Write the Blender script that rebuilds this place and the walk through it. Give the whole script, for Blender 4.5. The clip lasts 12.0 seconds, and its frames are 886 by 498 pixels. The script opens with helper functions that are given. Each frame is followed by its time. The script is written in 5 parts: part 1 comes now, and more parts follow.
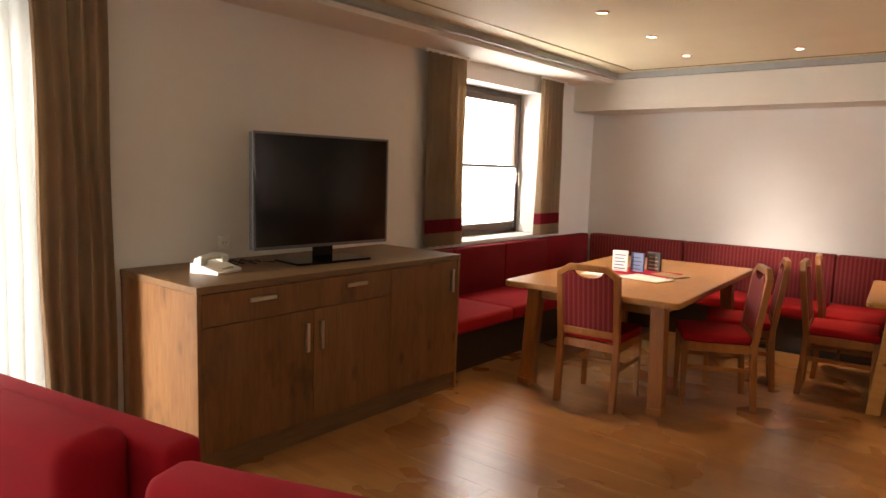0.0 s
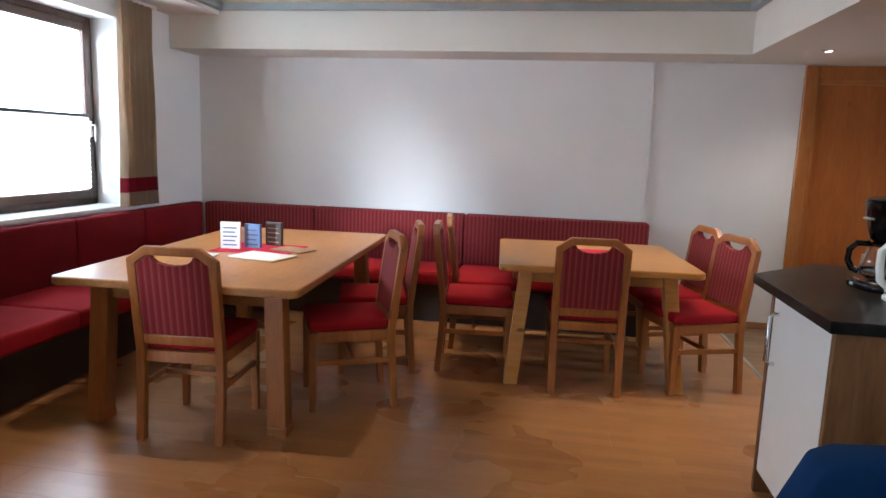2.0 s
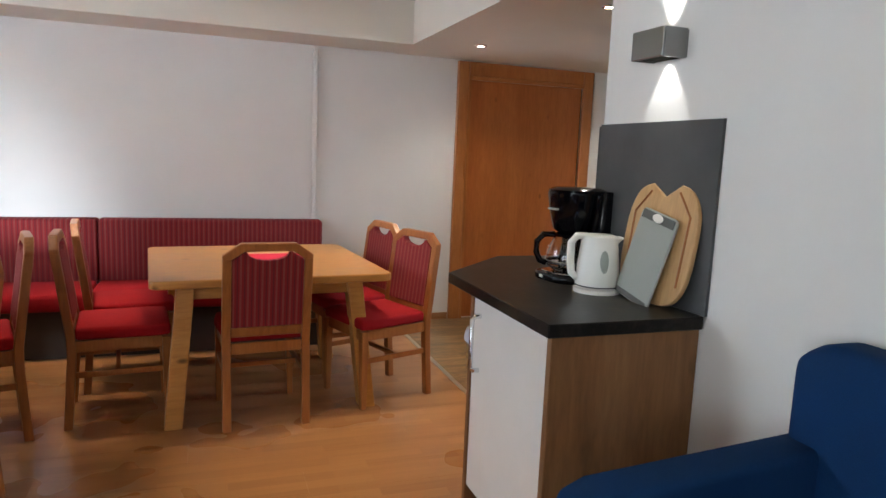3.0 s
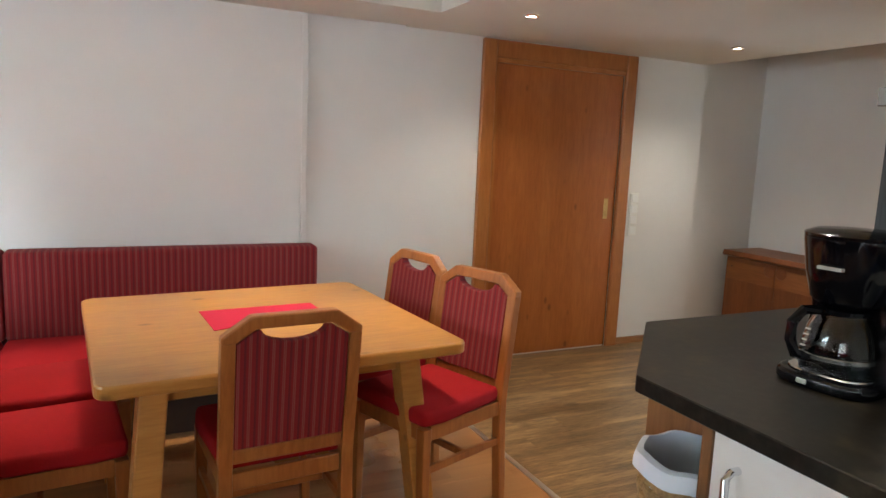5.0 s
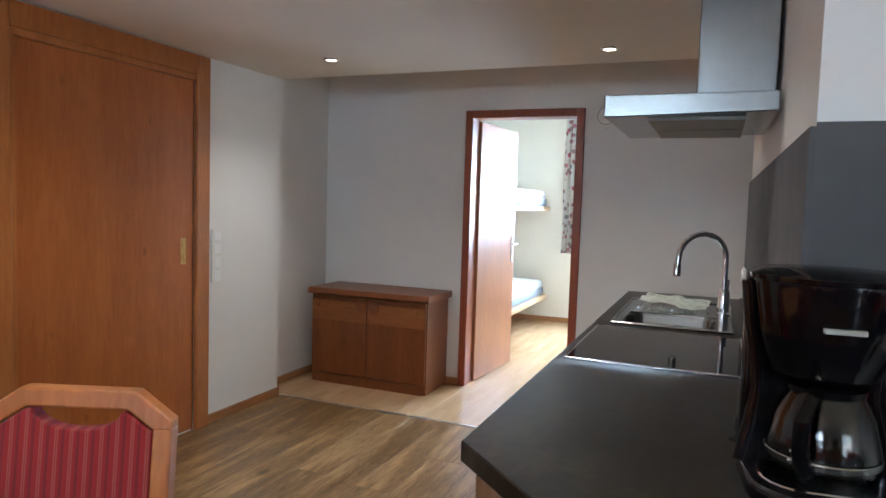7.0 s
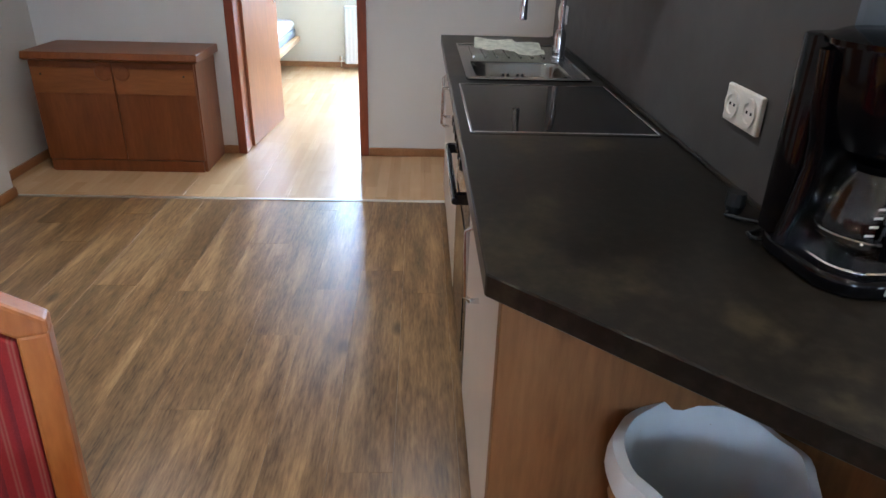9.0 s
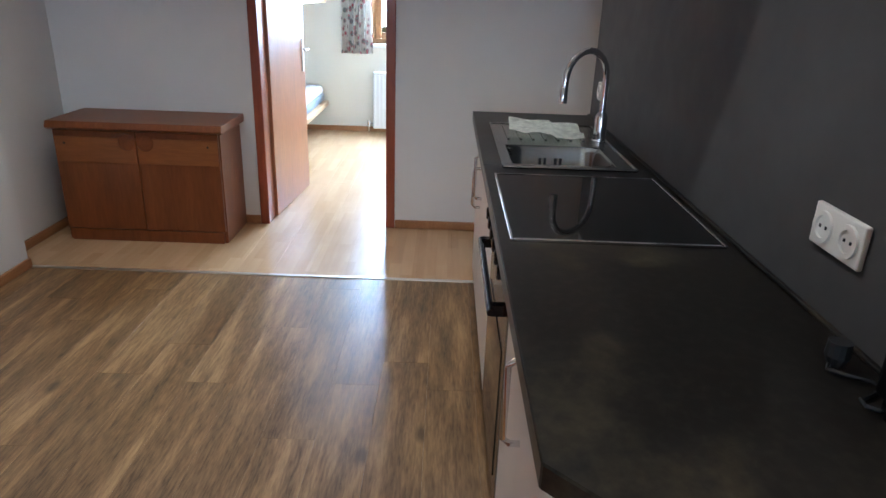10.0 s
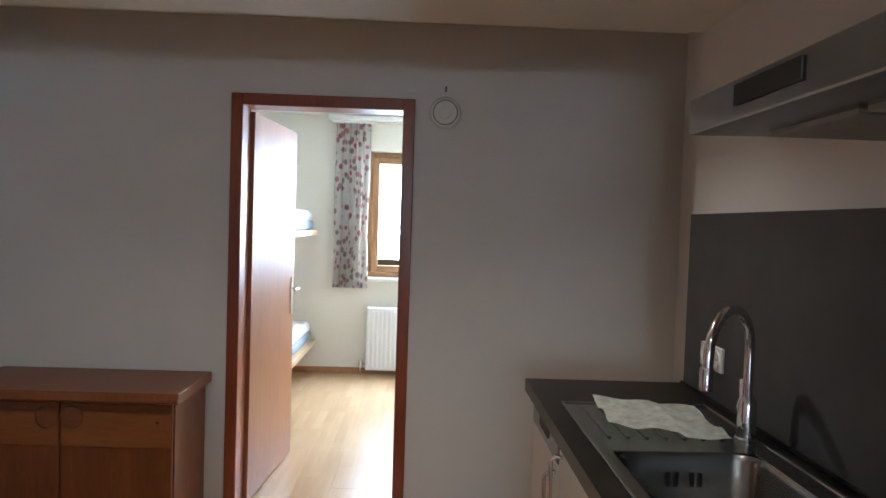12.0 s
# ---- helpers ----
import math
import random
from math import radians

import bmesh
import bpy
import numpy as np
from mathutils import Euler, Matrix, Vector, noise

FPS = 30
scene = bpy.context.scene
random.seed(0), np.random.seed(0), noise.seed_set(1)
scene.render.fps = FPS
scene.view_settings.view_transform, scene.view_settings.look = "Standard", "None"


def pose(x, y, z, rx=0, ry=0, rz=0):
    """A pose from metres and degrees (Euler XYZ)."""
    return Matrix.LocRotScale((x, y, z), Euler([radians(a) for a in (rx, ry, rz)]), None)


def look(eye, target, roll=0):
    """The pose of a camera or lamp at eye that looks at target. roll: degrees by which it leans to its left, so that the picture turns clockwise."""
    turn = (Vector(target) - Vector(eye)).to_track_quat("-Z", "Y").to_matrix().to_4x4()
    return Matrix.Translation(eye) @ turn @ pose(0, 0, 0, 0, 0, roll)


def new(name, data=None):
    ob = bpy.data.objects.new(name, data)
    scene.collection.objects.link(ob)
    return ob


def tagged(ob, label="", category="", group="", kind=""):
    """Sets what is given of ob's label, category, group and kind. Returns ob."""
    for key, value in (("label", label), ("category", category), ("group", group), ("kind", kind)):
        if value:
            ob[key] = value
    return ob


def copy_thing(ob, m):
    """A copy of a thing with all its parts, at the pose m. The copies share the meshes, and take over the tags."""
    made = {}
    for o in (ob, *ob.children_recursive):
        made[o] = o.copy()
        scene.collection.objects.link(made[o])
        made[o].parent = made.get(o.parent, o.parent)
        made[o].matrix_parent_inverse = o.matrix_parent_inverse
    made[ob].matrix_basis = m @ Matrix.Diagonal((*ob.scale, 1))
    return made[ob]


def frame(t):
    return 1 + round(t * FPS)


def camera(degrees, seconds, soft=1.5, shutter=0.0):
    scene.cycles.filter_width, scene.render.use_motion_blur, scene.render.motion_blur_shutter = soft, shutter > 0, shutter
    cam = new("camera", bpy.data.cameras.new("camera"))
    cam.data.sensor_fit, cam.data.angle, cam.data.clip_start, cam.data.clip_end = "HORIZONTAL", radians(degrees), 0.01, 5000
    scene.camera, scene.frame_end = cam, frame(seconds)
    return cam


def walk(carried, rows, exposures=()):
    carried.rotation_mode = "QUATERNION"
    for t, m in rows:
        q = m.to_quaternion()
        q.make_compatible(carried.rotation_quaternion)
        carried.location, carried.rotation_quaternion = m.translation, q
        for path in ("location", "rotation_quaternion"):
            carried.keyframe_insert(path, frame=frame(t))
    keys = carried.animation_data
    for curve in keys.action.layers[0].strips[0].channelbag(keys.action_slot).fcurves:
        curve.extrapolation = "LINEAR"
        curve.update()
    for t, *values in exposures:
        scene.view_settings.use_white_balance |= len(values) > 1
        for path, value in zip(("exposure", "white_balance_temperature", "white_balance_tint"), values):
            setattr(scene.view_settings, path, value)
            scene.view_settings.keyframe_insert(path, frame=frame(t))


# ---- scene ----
cam = camera(67.5, 12.0)
PATH = [
    (0, (0.935, -0.976, 1.525), (-0.323, 0.562, 1.288), 1.7),
    (0.5, (0.826, -0.727, 1.49), (-0.285, 0.916, 1.238), 1.6),
    (1, (0.718, -0.462, 1.467), (-0.119, 1.333, 1.188), 2.0),
    (1.5, (0.662, -0.148, 1.465), (0.093, 1.744, 1.154), 1.9),
    (2, (0.68, 0.162, 1.432), (0.359, 2.113, 1.13), 2.0),
    (2.5, (0.693, 0.461, 1.406), (0.903, 2.428, 1.115), 2.3),
    (3, (0.648, 0.745, 1.4), (1.315, 2.61, 1.121), 2.4),
    (3.2, (0.651, 0.866, 1.394), (1.397, 2.7, 1.114), 2.4),
    (5, (0.481, 2.085, 1.44), (1.337, 3.868, 1.148), 2.4),
    (5.5, (0.498, 2.43, 1.411), (1.451, 4.165, 1.126), 2.5),
    (6, (0.545, 2.717, 1.415), (1.903, 4.166, 1.174), 2.3),
    (6.5, (0.701, 3.021, 1.396), (2.338, 4.156, 1.224), 2.0),
    (7, (0.793, 3.233, 1.385), (2.638, 3.993, 1.246), 1.8),
    (7.5, (0.892, 3.42, 1.347), (2.877, 3.643, 1.236), 2.0),
    (7.7, (0.937, 3.469, 1.338), (2.929, 3.532, 1.173), 1.5),
    (9.3, (1.08, 3.809, 1.421), (2.856, 3.75, 0.504), 2.0),
    (9.5, (1.112, 3.813, 1.422), (2.896, 3.766, 0.519), 2.3),
    (10, (1.299, 3.805, 1.469), (3.165, 3.798, 0.747), 2.1),
    (10.5, (1.477, 3.816, 1.488), (3.419, 3.858, 1.009), 2.0),
    (11, (1.66, 3.891, 1.526), (3.649, 3.931, 1.318), 1.7),
    (11.5, (1.904, 3.997, 1.468), (3.903, 3.952, 1.399), 2.2),
    (12, (2.227, 4.046, 1.476), (4.225, 3.994, 1.4), 1.9),
]
walk(cam, [(t, look(eye, target, roll)) for t, eye, target, roll in PATH],
     exposures=[(0, 0.36, 8200, 19), (1.0, 0.3, 6200, 10), (2.0, 0.38, 5500, 8), (3.0, 0.5, 5800, 7), (4.8, 0.65, 6000, 5), (5.5, 0.58, 5500, 4), (6.2, 0.5, 5000, 3), (7.5, 0.58, 5500, 7), (9.5, 0.6, 5100, 6), (10.5, 0.25, 5000, 6), (11.4, 0.12, 5400, 7), (12, -0.08, 5600, 7)])

# ---- world and light ----
world = bpy.data.worlds.new("sky")
scene.world = world
world.use_nodes = True
wn = world.node_tree.nodes
sky = wn.new("ShaderNodeTexSky")
sky.sky_type, sky.sun_disc, sky.sun_elevation, sky.sun_rotation = "NISHITA", False, radians(8), radians(197)
wn["Background"].inputs[1].default_value = 0.1
world.node_tree.links.new(sky.outputs[0], wn["Background"].inputs[0])


def area_lamp(name, eye, target, w, h, power, col):
    d = bpy.data.lights.new(name, "AREA")
    d.shape, d.size, d.size_y, d.energy, d.color = "RECTANGLE", w, h, power, col
    ob = new(name, d)
    ob.matrix_world = look(eye, target)
    return ob


def spot_lamp(name, eye, target, power, deg, col, radius=0.025, blend=0.5):
    d = bpy.data.lights.new(name, "SPOT")
    d.energy, d.spot_size, d.spot_blend, d.color, d.shadow_soft_size = power, radians(deg), blend, col, radius
    ob = new(name, d)
    ob.matrix_world = look(eye, target)
    return ob


DAY = (0.86, 0.94, 1.0)
WARM = (1.0, 0.80, 0.58)
area_lamp("daylight_dining", (-2.99, 4.16, 1.60), (0, 4.16, 1.3), 1.6, 1.6, 85, DAY)
area_lamp("daylight_balcony", (-3.08, -1.45, 1.22), (0, -1.0, 1.0), 3.6, 2.5, 92, DAY)
area_lamp("daylight_bedroom", (8.93, 4.09, 1.65), (6, 4.35, 0.6), 1.05, 1.2, 250, (0.74, 0.87, 1.0))
sun_data = bpy.data.lights.new("sun", "SUN")
sun_data.energy, sun_data.angle, sun_data.color = 5.0, radians(9), (0.92, 0.96, 1.0)
sun = new("sun", sun_data)
sun.matrix_world = look((0, 0, 0), (1.7, 6.3, -0.72))
MAIN_SPOTS = [(-1.08, 3.02), (-1.11, 3.90), (-1.165, 4.78), (-0.325, 4.90), (0.53, 4.96), (1.38, 5.0), (1.38, 4.1), (1.38, 3.2)]
HALL_SPOTS = [(2.50, 5.30), (4.135, 5.345), (4.265, 3.785), (2.60, 3.81)]
for x, y in MAIN_SPOTS:
    spot_lamp("downlight_beam", (x, y, 2.50), (x, y, 0), 58, 52, WARM, 0.03, 0.6)
for x, y in HALL_SPOTS:
    spot_lamp("downlight_beam", (x, y, 2.17), (x, y, 0), 27, 125, (1.0, 0.87, 0.72), 0.03, 1.0)
spot_lamp("sconce_beam", (2.10, 2.70, 1.80), (2.115, 2.70, 3), 5, 56, (1, 0.92, 0.8), 0.008, 0.15)
spot_lamp("sconce_beam", (2.10, 2.70, 1.82), (2.125, 2.70, 0), 5, 56, (1, 0.92, 0.8), 0.008, 0.15)


# ---- materials ----
class Nodes:
    def __init__(self, name):
        self.mat = bpy.data.materials.new(name)
        self.mat.use_nodes = True
        self.t = self.mat.node_tree
        self.b = self.t.nodes["Principled BSDF"]

    def add(self, kind, **kw):
        n = self.t.nodes.new("ShaderNode" + kind)
        for k, v in kw.items():
            n.inputs[k].default_value = v
        return n

    def link(self, a, b):
        self.t.links.new(a, b)

    def ramp(self, fac, stops):
        n = self.t.nodes.new("ShaderNodeValToRGB")
        while len(n.color_ramp.elements) < len(stops):
            n.color_ramp.elements.new(0.5)
        for e, (p, c) in zip(n.color_ramp.elements, stops):
            e.position, e.color = p, (*c, 1)
        self.link(fac, n.inputs[0])
        return n.outputs[0]

    def coords(self, world_space=False, scale=(1, 1, 1)):
        m = self.add("Mapping")
        m.inputs["Scale"].default_value = scale
        src = self.add("NewGeometry").outputs["Position"] if world_space else self.add("TexCoord").outputs["Object"]
        info = self.add("ObjectInfo").outputs["Random"]
        mul = self.t.nodes.new("ShaderNodeVectorMath")
        mul.operation = "MULTIPLY_ADD"
        self.link(info, mul.inputs[0])
        mul.inputs[1].default_value = (7.3, 3.1, 5.7)
        self.link(src, mul.inputs[2])
        self.link(mul.outputs[0], m.inputs[0])
        return m.outputs[0]

    def mix(self, fac, a, b, kind="MIX"):
        n = self.t.nodes.new("ShaderNodeMix")
        n.data_type, n.blend_type = "RGBA", kind
        for sock, v in ((n.inputs[0], fac), (n.inputs[6], a), (n.inputs[7], b)):
            if isinstance(v, (int, float)):
                sock.default_value = v
            elif isinstance(v, tuple):
                sock.default_value = (*v, 1)
            else:
                self.link(v, sock)
        return n.outputs[2]

    def noise(self, vec, scale, detail=4.0, rough=0.55):
        n = self.add("TexNoise", Scale=scale, Detail=detail, Roughness=rough)
        self.link(vec, n.inputs["Vector"])
        return n.outputs["Fac"]

    def bump(self, h, strength, dist=0.002):
        n = self.add("Bump", Strength=strength, Distance=dist)
        self.link(h, n.inputs["Height"])
        self.link(n.outputs[0], self.b.inputs["Normal"])

    def rough(self, fac, lo, hi):
        n = self.add("MapRange")
        n.inputs["To Min"].default_value, n.inputs["To Max"].default_value = lo, hi
        self.link(fac, n.inputs["Value"])
        self.link(n.outputs[0], self.b.inputs["Roughness"])


def wood(name, dark, mid, light, along="z", rough=(0.35, 0.5), world_space=False, knots=0.35, vary=0.25, grain=1.0, blotch=0.0, knot_scale=4.0):
    n = Nodes(name)
    sc = {"x": (0.12, 1, 1), "y": (1, 0.12, 1), "z": (1, 1, 0.12)}[along]
    v = n.coords(world_space, sc)
    g1 = n.noise(v, 9 * grain, 5, 0.6)
    g2 = n.noise(v, 70 * grain, 3, 0.6)
    col = n.ramp(g1, [(0.28, dark), (0.5, mid), (0.72, light)])
    col = n.mix(0.3, col, n.ramp(g2, [(0.3, tuple(c * 0.6 for c in dark)), (0.65, light)]))
    if knots:
        ks = {"x": (0.5, 1, 1), "y": (1, 0.5, 1), "z": (1, 1, 0.5)}[along]
        vo = n.add("TexVoronoi", Scale=knot_scale)
        n.link(n.coords(world_space, ks), vo.inputs["Vector"])
        k = n.ramp(vo.outputs["Distance"], [(0.05, (1, 1, 1)), (0.13, (0, 0, 0))])
        kk = n.mix(1.0, k, (knots, knots, knots), "MULTIPLY")
        col = n.mix(kk, col, tuple(c * 0.25 for c in dark))
    if blotch:
        bl = n.ramp(n.noise(n.coords(world_space, {"x": (0.5, 1, 1), "y": (1, 0.5, 1), "z": (1, 1, 0.5)}[along]), 6.5, 3), [(0.60, (0, 0, 0)), (0.74, (blotch,) * 3)])
        col = n.mix(bl, col, tuple(c * 0.3 for c in dark))
    if vary:
        r = n.add("ObjectInfo").outputs["Random"]
        col = n.mix(1.0, col, n.ramp(r, [(0.0, (1 - vary,) * 3), (1.0, (1 + vary * 0.4,) * 3)]), "MULTIPLY")
    n.link(col, n.b.inputs["Base Color"])
    n.rough(g1, *rough)
    n.bump(g2, 0.12)
    return n.mat


def plain(name, col, rough=0.5, metal=0.0, mottle=0.08, scale=6.0, bump=0.0, bump_scale=200.0, **more):
    n = Nodes(name)
    v = n.coords()
    f = n.noise(v, scale, 4)
    c = n.ramp(f, [(0.3, tuple(x * (1 - mottle) for x in col)), (0.7, tuple(min(1, x * (1 + mottle)) for x in col))])
    n.link(c, n.b.inputs["Base Color"])
    n.rough(n.noise(v, scale * 3, 3), max(0.02, rough * 0.85), min(1, rough * 1.15))
    n.b.inputs["Metallic"].default_value = metal
    if bump:
        n.bump(n.noise(v, bump_scale, 3), bump, 0.001)
    for k, x in more.items():
        n.b.inputs[k.replace("_", " ")].default_value = x
    return n.mat


def striped(name, axis):
    n = Nodes(name)
    sep = n.add("SeparateXYZ")
    n.link(n.add("TexCoord").outputs["Object"], sep.inputs[0])
    pos = sep.outputs["XYZ".index(axis)]
    base = (0.225, 0.006, 0.009)
    def saw(period, shift=0.0):
        a = n.t.nodes.new("ShaderNodeMath")
        a.operation = "MULTIPLY_ADD"
        n.link(pos, a.inputs[0])
        a.inputs[1].default_value, a.inputs[2].default_value = 1 / period, shift + 50
        b = n.t.nodes.new("ShaderNodeMath")
        b.operation = "FRACT"
        n.link(a.outputs[0], b.inputs[0])
        return b.outputs[0]
    s1 = n.ramp(saw(0.034), [(0.0, (0, 0, 0)), (0.07, (1, 1, 1)), (0.14, (0, 0, 0)), (0.22, (1, 1, 1)), (0.29, (0, 0, 0))])
    s2 = n.ramp(saw(0.034, 0.4), [(0.12, (1, 1, 1)), (0.3, (0, 0, 0))])
    col = n.mix(n.mix(1.0, s1, (0.42, 0.42, 0.42), "MULTIPLY"), base, (0.30, 0.20, 0.14))
    col = n.mix(n.mix(1.0, s2, (0.6, 0.6, 0.6), "MULTIPLY"), col, (0.06, 0.004, 0.012))
    weave = n.noise(n.coords(), 500, 2)
    col = n.mix(0.2, col, n.ramp(weave, [(0.3, (0.07, 0.003, 0.006)), (0.7, (0.25, 0.03, 0.035))]))
    n.link(col, n.b.inputs["Base Color"])
    n.b.inputs["Roughness"].default_value = 0.9
    n.bump(weave, 0.3, 0.001)
    return n.mat


def fabric(name, col, mottle=0.12):
    n = Nodes(name)
    v = n.coords()
    w = n.noise(v, 420, 2)
    big = n.noise(v, 5, 3)
    c = n.mix(0.5, n.ramp(w, [(0.3, tuple(x * 0.8 for x in col)), (0.7, tuple(min(1, x * 1.2) for x in col))]),
              n.ramp(big, [(0.3, tuple(x * (1 - mottle) for x in col)), (0.7, tuple(min(1, x * (1 + mottle)) for x in col))]))
    n.link(c, n.b.inputs["Base Color"])
    n.b.inputs["Roughness"].default_value = 0.92
    n.b.inputs["Specular IOR Level"].default_value = 0.2
    n.bump(w, 0.35, 0.001)
    return n.mat


def parquet(name, dark, mid, light, strip=0.066, rough=(0.28, 0.42)):
    """Boards of three strips each: blocks of one tone run along x."""
    n = Nodes(name)
    pos = n.add("NewGeometry").outputs["Position"]
    br = n.add("TexBrick", Scale=1.0)
    br.offset, br.squash = 0.37, 1.0
    br.inputs["Mortar Size"].default_value = 0.0006
    br.inputs["Brick Width"].default_value = 0.44
    br.inputs["Row Height"].default_value = strip
    br.inputs["Color1"].default_value, br.inputs["Color2"].default_value = (0, 0, 0, 1), (1, 1, 1, 1)
    br.inputs["Mortar"].default_value = (0.2, 0.2, 0.2, 1)
    n.link(pos, br.inputs["Vector"])
    v = n.coords(True, (0.1, 1, 1))
    g = n.noise(v, 30, 4)
    big = n.noise(pos, 1.2, 3)
    col = n.ramp(br.outputs["Color"], [(0.0, dark), (0.5, mid), (1.0, light)])
    col = n.mix(0.35, col, n.ramp(g, [(0.3, dark), (0.7, light)]))
    col = n.mix(0.25, col, n.ramp(big, [(0.35, dark), (0.65, light)]))
    n.link(col, n.b.inputs["Base Color"])
    n.rough(big, *rough)
    n.bump(g, 0.05)
    return n.mat


WALL = plain("white_wall_paint", (0.74, 0.71, 0.67), 0.85, mottle=0.02, scale=2.5, bump=0.12, bump_scale=160)
CEIL = plain("ceiling_paint", (0.74, 0.70, 0.62), 0.85, mottle=0.02, scale=2)
CREAM = plain("cream_ceiling_panel", (0.70, 0.62, 0.42), 0.7, mottle=0.03, scale=2)
GREYTRIM = plain("grey_moulding", (0.36, 0.38, 0.37), 0.55)
GOLD = plain("gold_line", (0.35, 0.27, 0.09), 0.4)
PARQUET = parquet("honey_parquet", (0.27, 0.11, 0.034), (0.35, 0.155, 0.05), (0.42, 0.20, 0.07), rough=(0.22, 0.34))
PALE = parquet("pale_parquet", (0.42, 0.25, 0.12), (0.52, 0.33, 0.17), (0.60, 0.41, 0.23), rough=(0.2, 0.3))
PLANK = wood("grey_brown_plank", (0.04, 0.018, 0.006), (0.18, 0.095, 0.036), (0.48, 0.30, 0.13), "x", (0.24, 0.40), True, 0.6, 0.14, 1.8)
OAK = wood("knotty_oak", (0.155, 0.062, 0.018), (0.22, 0.095, 0.030), (0.28, 0.132, 0.047), "z", (0.45, 0.6), knots=0.8, vary=0.12, blotch=0.6)
OAKTOP = wood("oak_top", (0.15, 0.072, 0.03), (0.20, 0.105, 0.046), (0.26, 0.145, 0.068), "y", (0.4, 0.55), knots=0.2, vary=0.1)
CHAIRWOOD = wood("chair_wood", (0.25, 0.073, 0.013), (0.34, 0.112, 0.022), (0.42, 0.16, 0.04), "z", (0.3, 0.42), knots=0, vary=0.12)
TABLEWOOD = wood("table_wood", (0.29, 0.112, 0.024), (0.36, 0.15, 0.035), (0.43, 0.20, 0.055), "y", (0.25, 0.4), knots=0.55, vary=0.1)
TABLEWOOD2 = wood("pine_table_wood", (0.41, 0.165, 0.028), (0.49, 0.215, 0.042), (0.56, 0.27, 0.066), "x", (0.25, 0.4), knots=0.9, vary=0.05, knot_scale=7.0)
DOORWOOD = wood("door_wood", (0.31, 0.085, 0.013), (0.37, 0.108, 0.019), (0.42, 0.135, 0.029), "z", (0.3, 0.42), knots=0.6, vary=0.06, knot_scale=7.0)
CASING = wood("casing_wood", (0.33, 0.105, 0.02), (0.39, 0.135, 0.029), (0.45, 0.17, 0.042), "z", (0.3, 0.42), knots=0.1, vary=0.08)
REDWOOD = wood("red_brown_frame", (0.20, 0.04, 0.012), (0.27, 0.06, 0.018), (0.33, 0.08, 0.025), "z", (0.3, 0.4), knots=0, vary=0.05)
LEAFWOOD = wood("beech_leaf", (0.30, 0.11, 0.04), (0.36, 0.14, 0.055), (0.41, 0.17, 0.07), "z", (0.3, 0.42), knots=0, vary=0.05)
SIDEWOOD = wood("sideboard_wood", (0.145, 0.040, 0.008), (0.19, 0.055, 0.012), (0.235, 0.075, 0.018), "z", (0.3, 0.42), knots=0.1, vary=0.06)
SIDEPANEL = wood("sideboard_panel", (0.20, 0.063, 0.013), (0.25, 0.083, 0.019), (0.29, 0.106, 0.027), "y", (0.3, 0.42), knots=0.6, vary=0.06)
BROWNFRAME = wood("dark_window_wood", (0.045, 0.02, 0.012), (0.07, 0.03, 0.018), (0.10, 0.045, 0.025), "z", (0.4, 0.5), knots=0)
HONEYFRAME = wood("honey_window_wood", (0.30, 0.14, 0.05), (0.38, 0.19, 0.07), (0.45, 0.24, 0.1), "z", (0.35, 0.45), knots=0)
RED = fabric("red_upholstery", (0.30, 0.007, 0.011))
REDSOFA = fabric("red_sofa_cloth", (0.30, 0.007, 0.017))
BLUE = fabric("blue_upholstery", (0.006, 0.031, 0.105))
STRIPE_X = striped("striped_red_x", "X")
DARKRED = fabric("bench_red", (0.17, 0.008, 0.012))
CURTAIN = fabric("taupe_curtain", (0.44, 0.32, 0.215))
BAND = fabric("red_band", (0.28, 0.015, 0.03))
WHITE = plain("white_front", (0.72, 0.68, 0.63), 0.35, mottle=0.02)
PLASTIC = plain("white_plastic", (0.78, 0.76, 0.70), 0.35, mottle=0.02)
BLACK = plain("black_plastic", (0.003, 0.003, 0.004), 0.12, mottle=0.1, Specular_IOR_Level=0.3)
RUBBER = plain("black_matt", (0.012, 0.012, 0.012), 0.6)
SCREEN = plain("dark_screen", (0.004, 0.004, 0.005), 0.12, mottle=0.0)
CERAN = plain("black_ceramic_glass", (0.004, 0.004, 0.004), 0.04, mottle=0.0)
CHROME = plain("chrome", (0.75, 0.76, 0.78), 0.12, 1.0, mottle=0.02)
STEEL = plain("brushed_steel", (0.30, 0.305, 0.30), 0.24, 1.0, mottle=0.05, scale=20)
NICKEL = plain("satin_nickel", (0.62, 0.58, 0.52), 0.35, 1.0, mottle=0.03)
BRASS = plain("aged_brass", (0.55, 0.38, 0.15), 0.4, 1.0, mottle=0.2, scale=40)
BEZEL = plain("bezel_metal", (0.16, 0.16, 0.17), 0.35, 0.8, mottle=0.02)
SLATE = plain("grey_splash_panel", (0.066, 0.064, 0.063), 0.6, mottle=0.15, scale=4)
# dark brown of plinths, pegs and sub-floor; also painted shade under the bench
SHADOWGAP = plain("dark_plinth_and_shade", (0.05, 0.03, 0.018), 0.6)
TOWEL = plain("patterned_towel", (0.78, 0.80, 0.72), 0.95, mottle=0.25, scale=30, bump=0.3)
WICKER = plain("wicker", (0.36, 0.23, 0.10), 0.75, mottle=0.35, scale=60, bump=0.5, bump_scale=120)
BAGWHITE = plain("white_bag", (0.66, 0.70, 0.76), 0.5, mottle=0.05, scale=12)
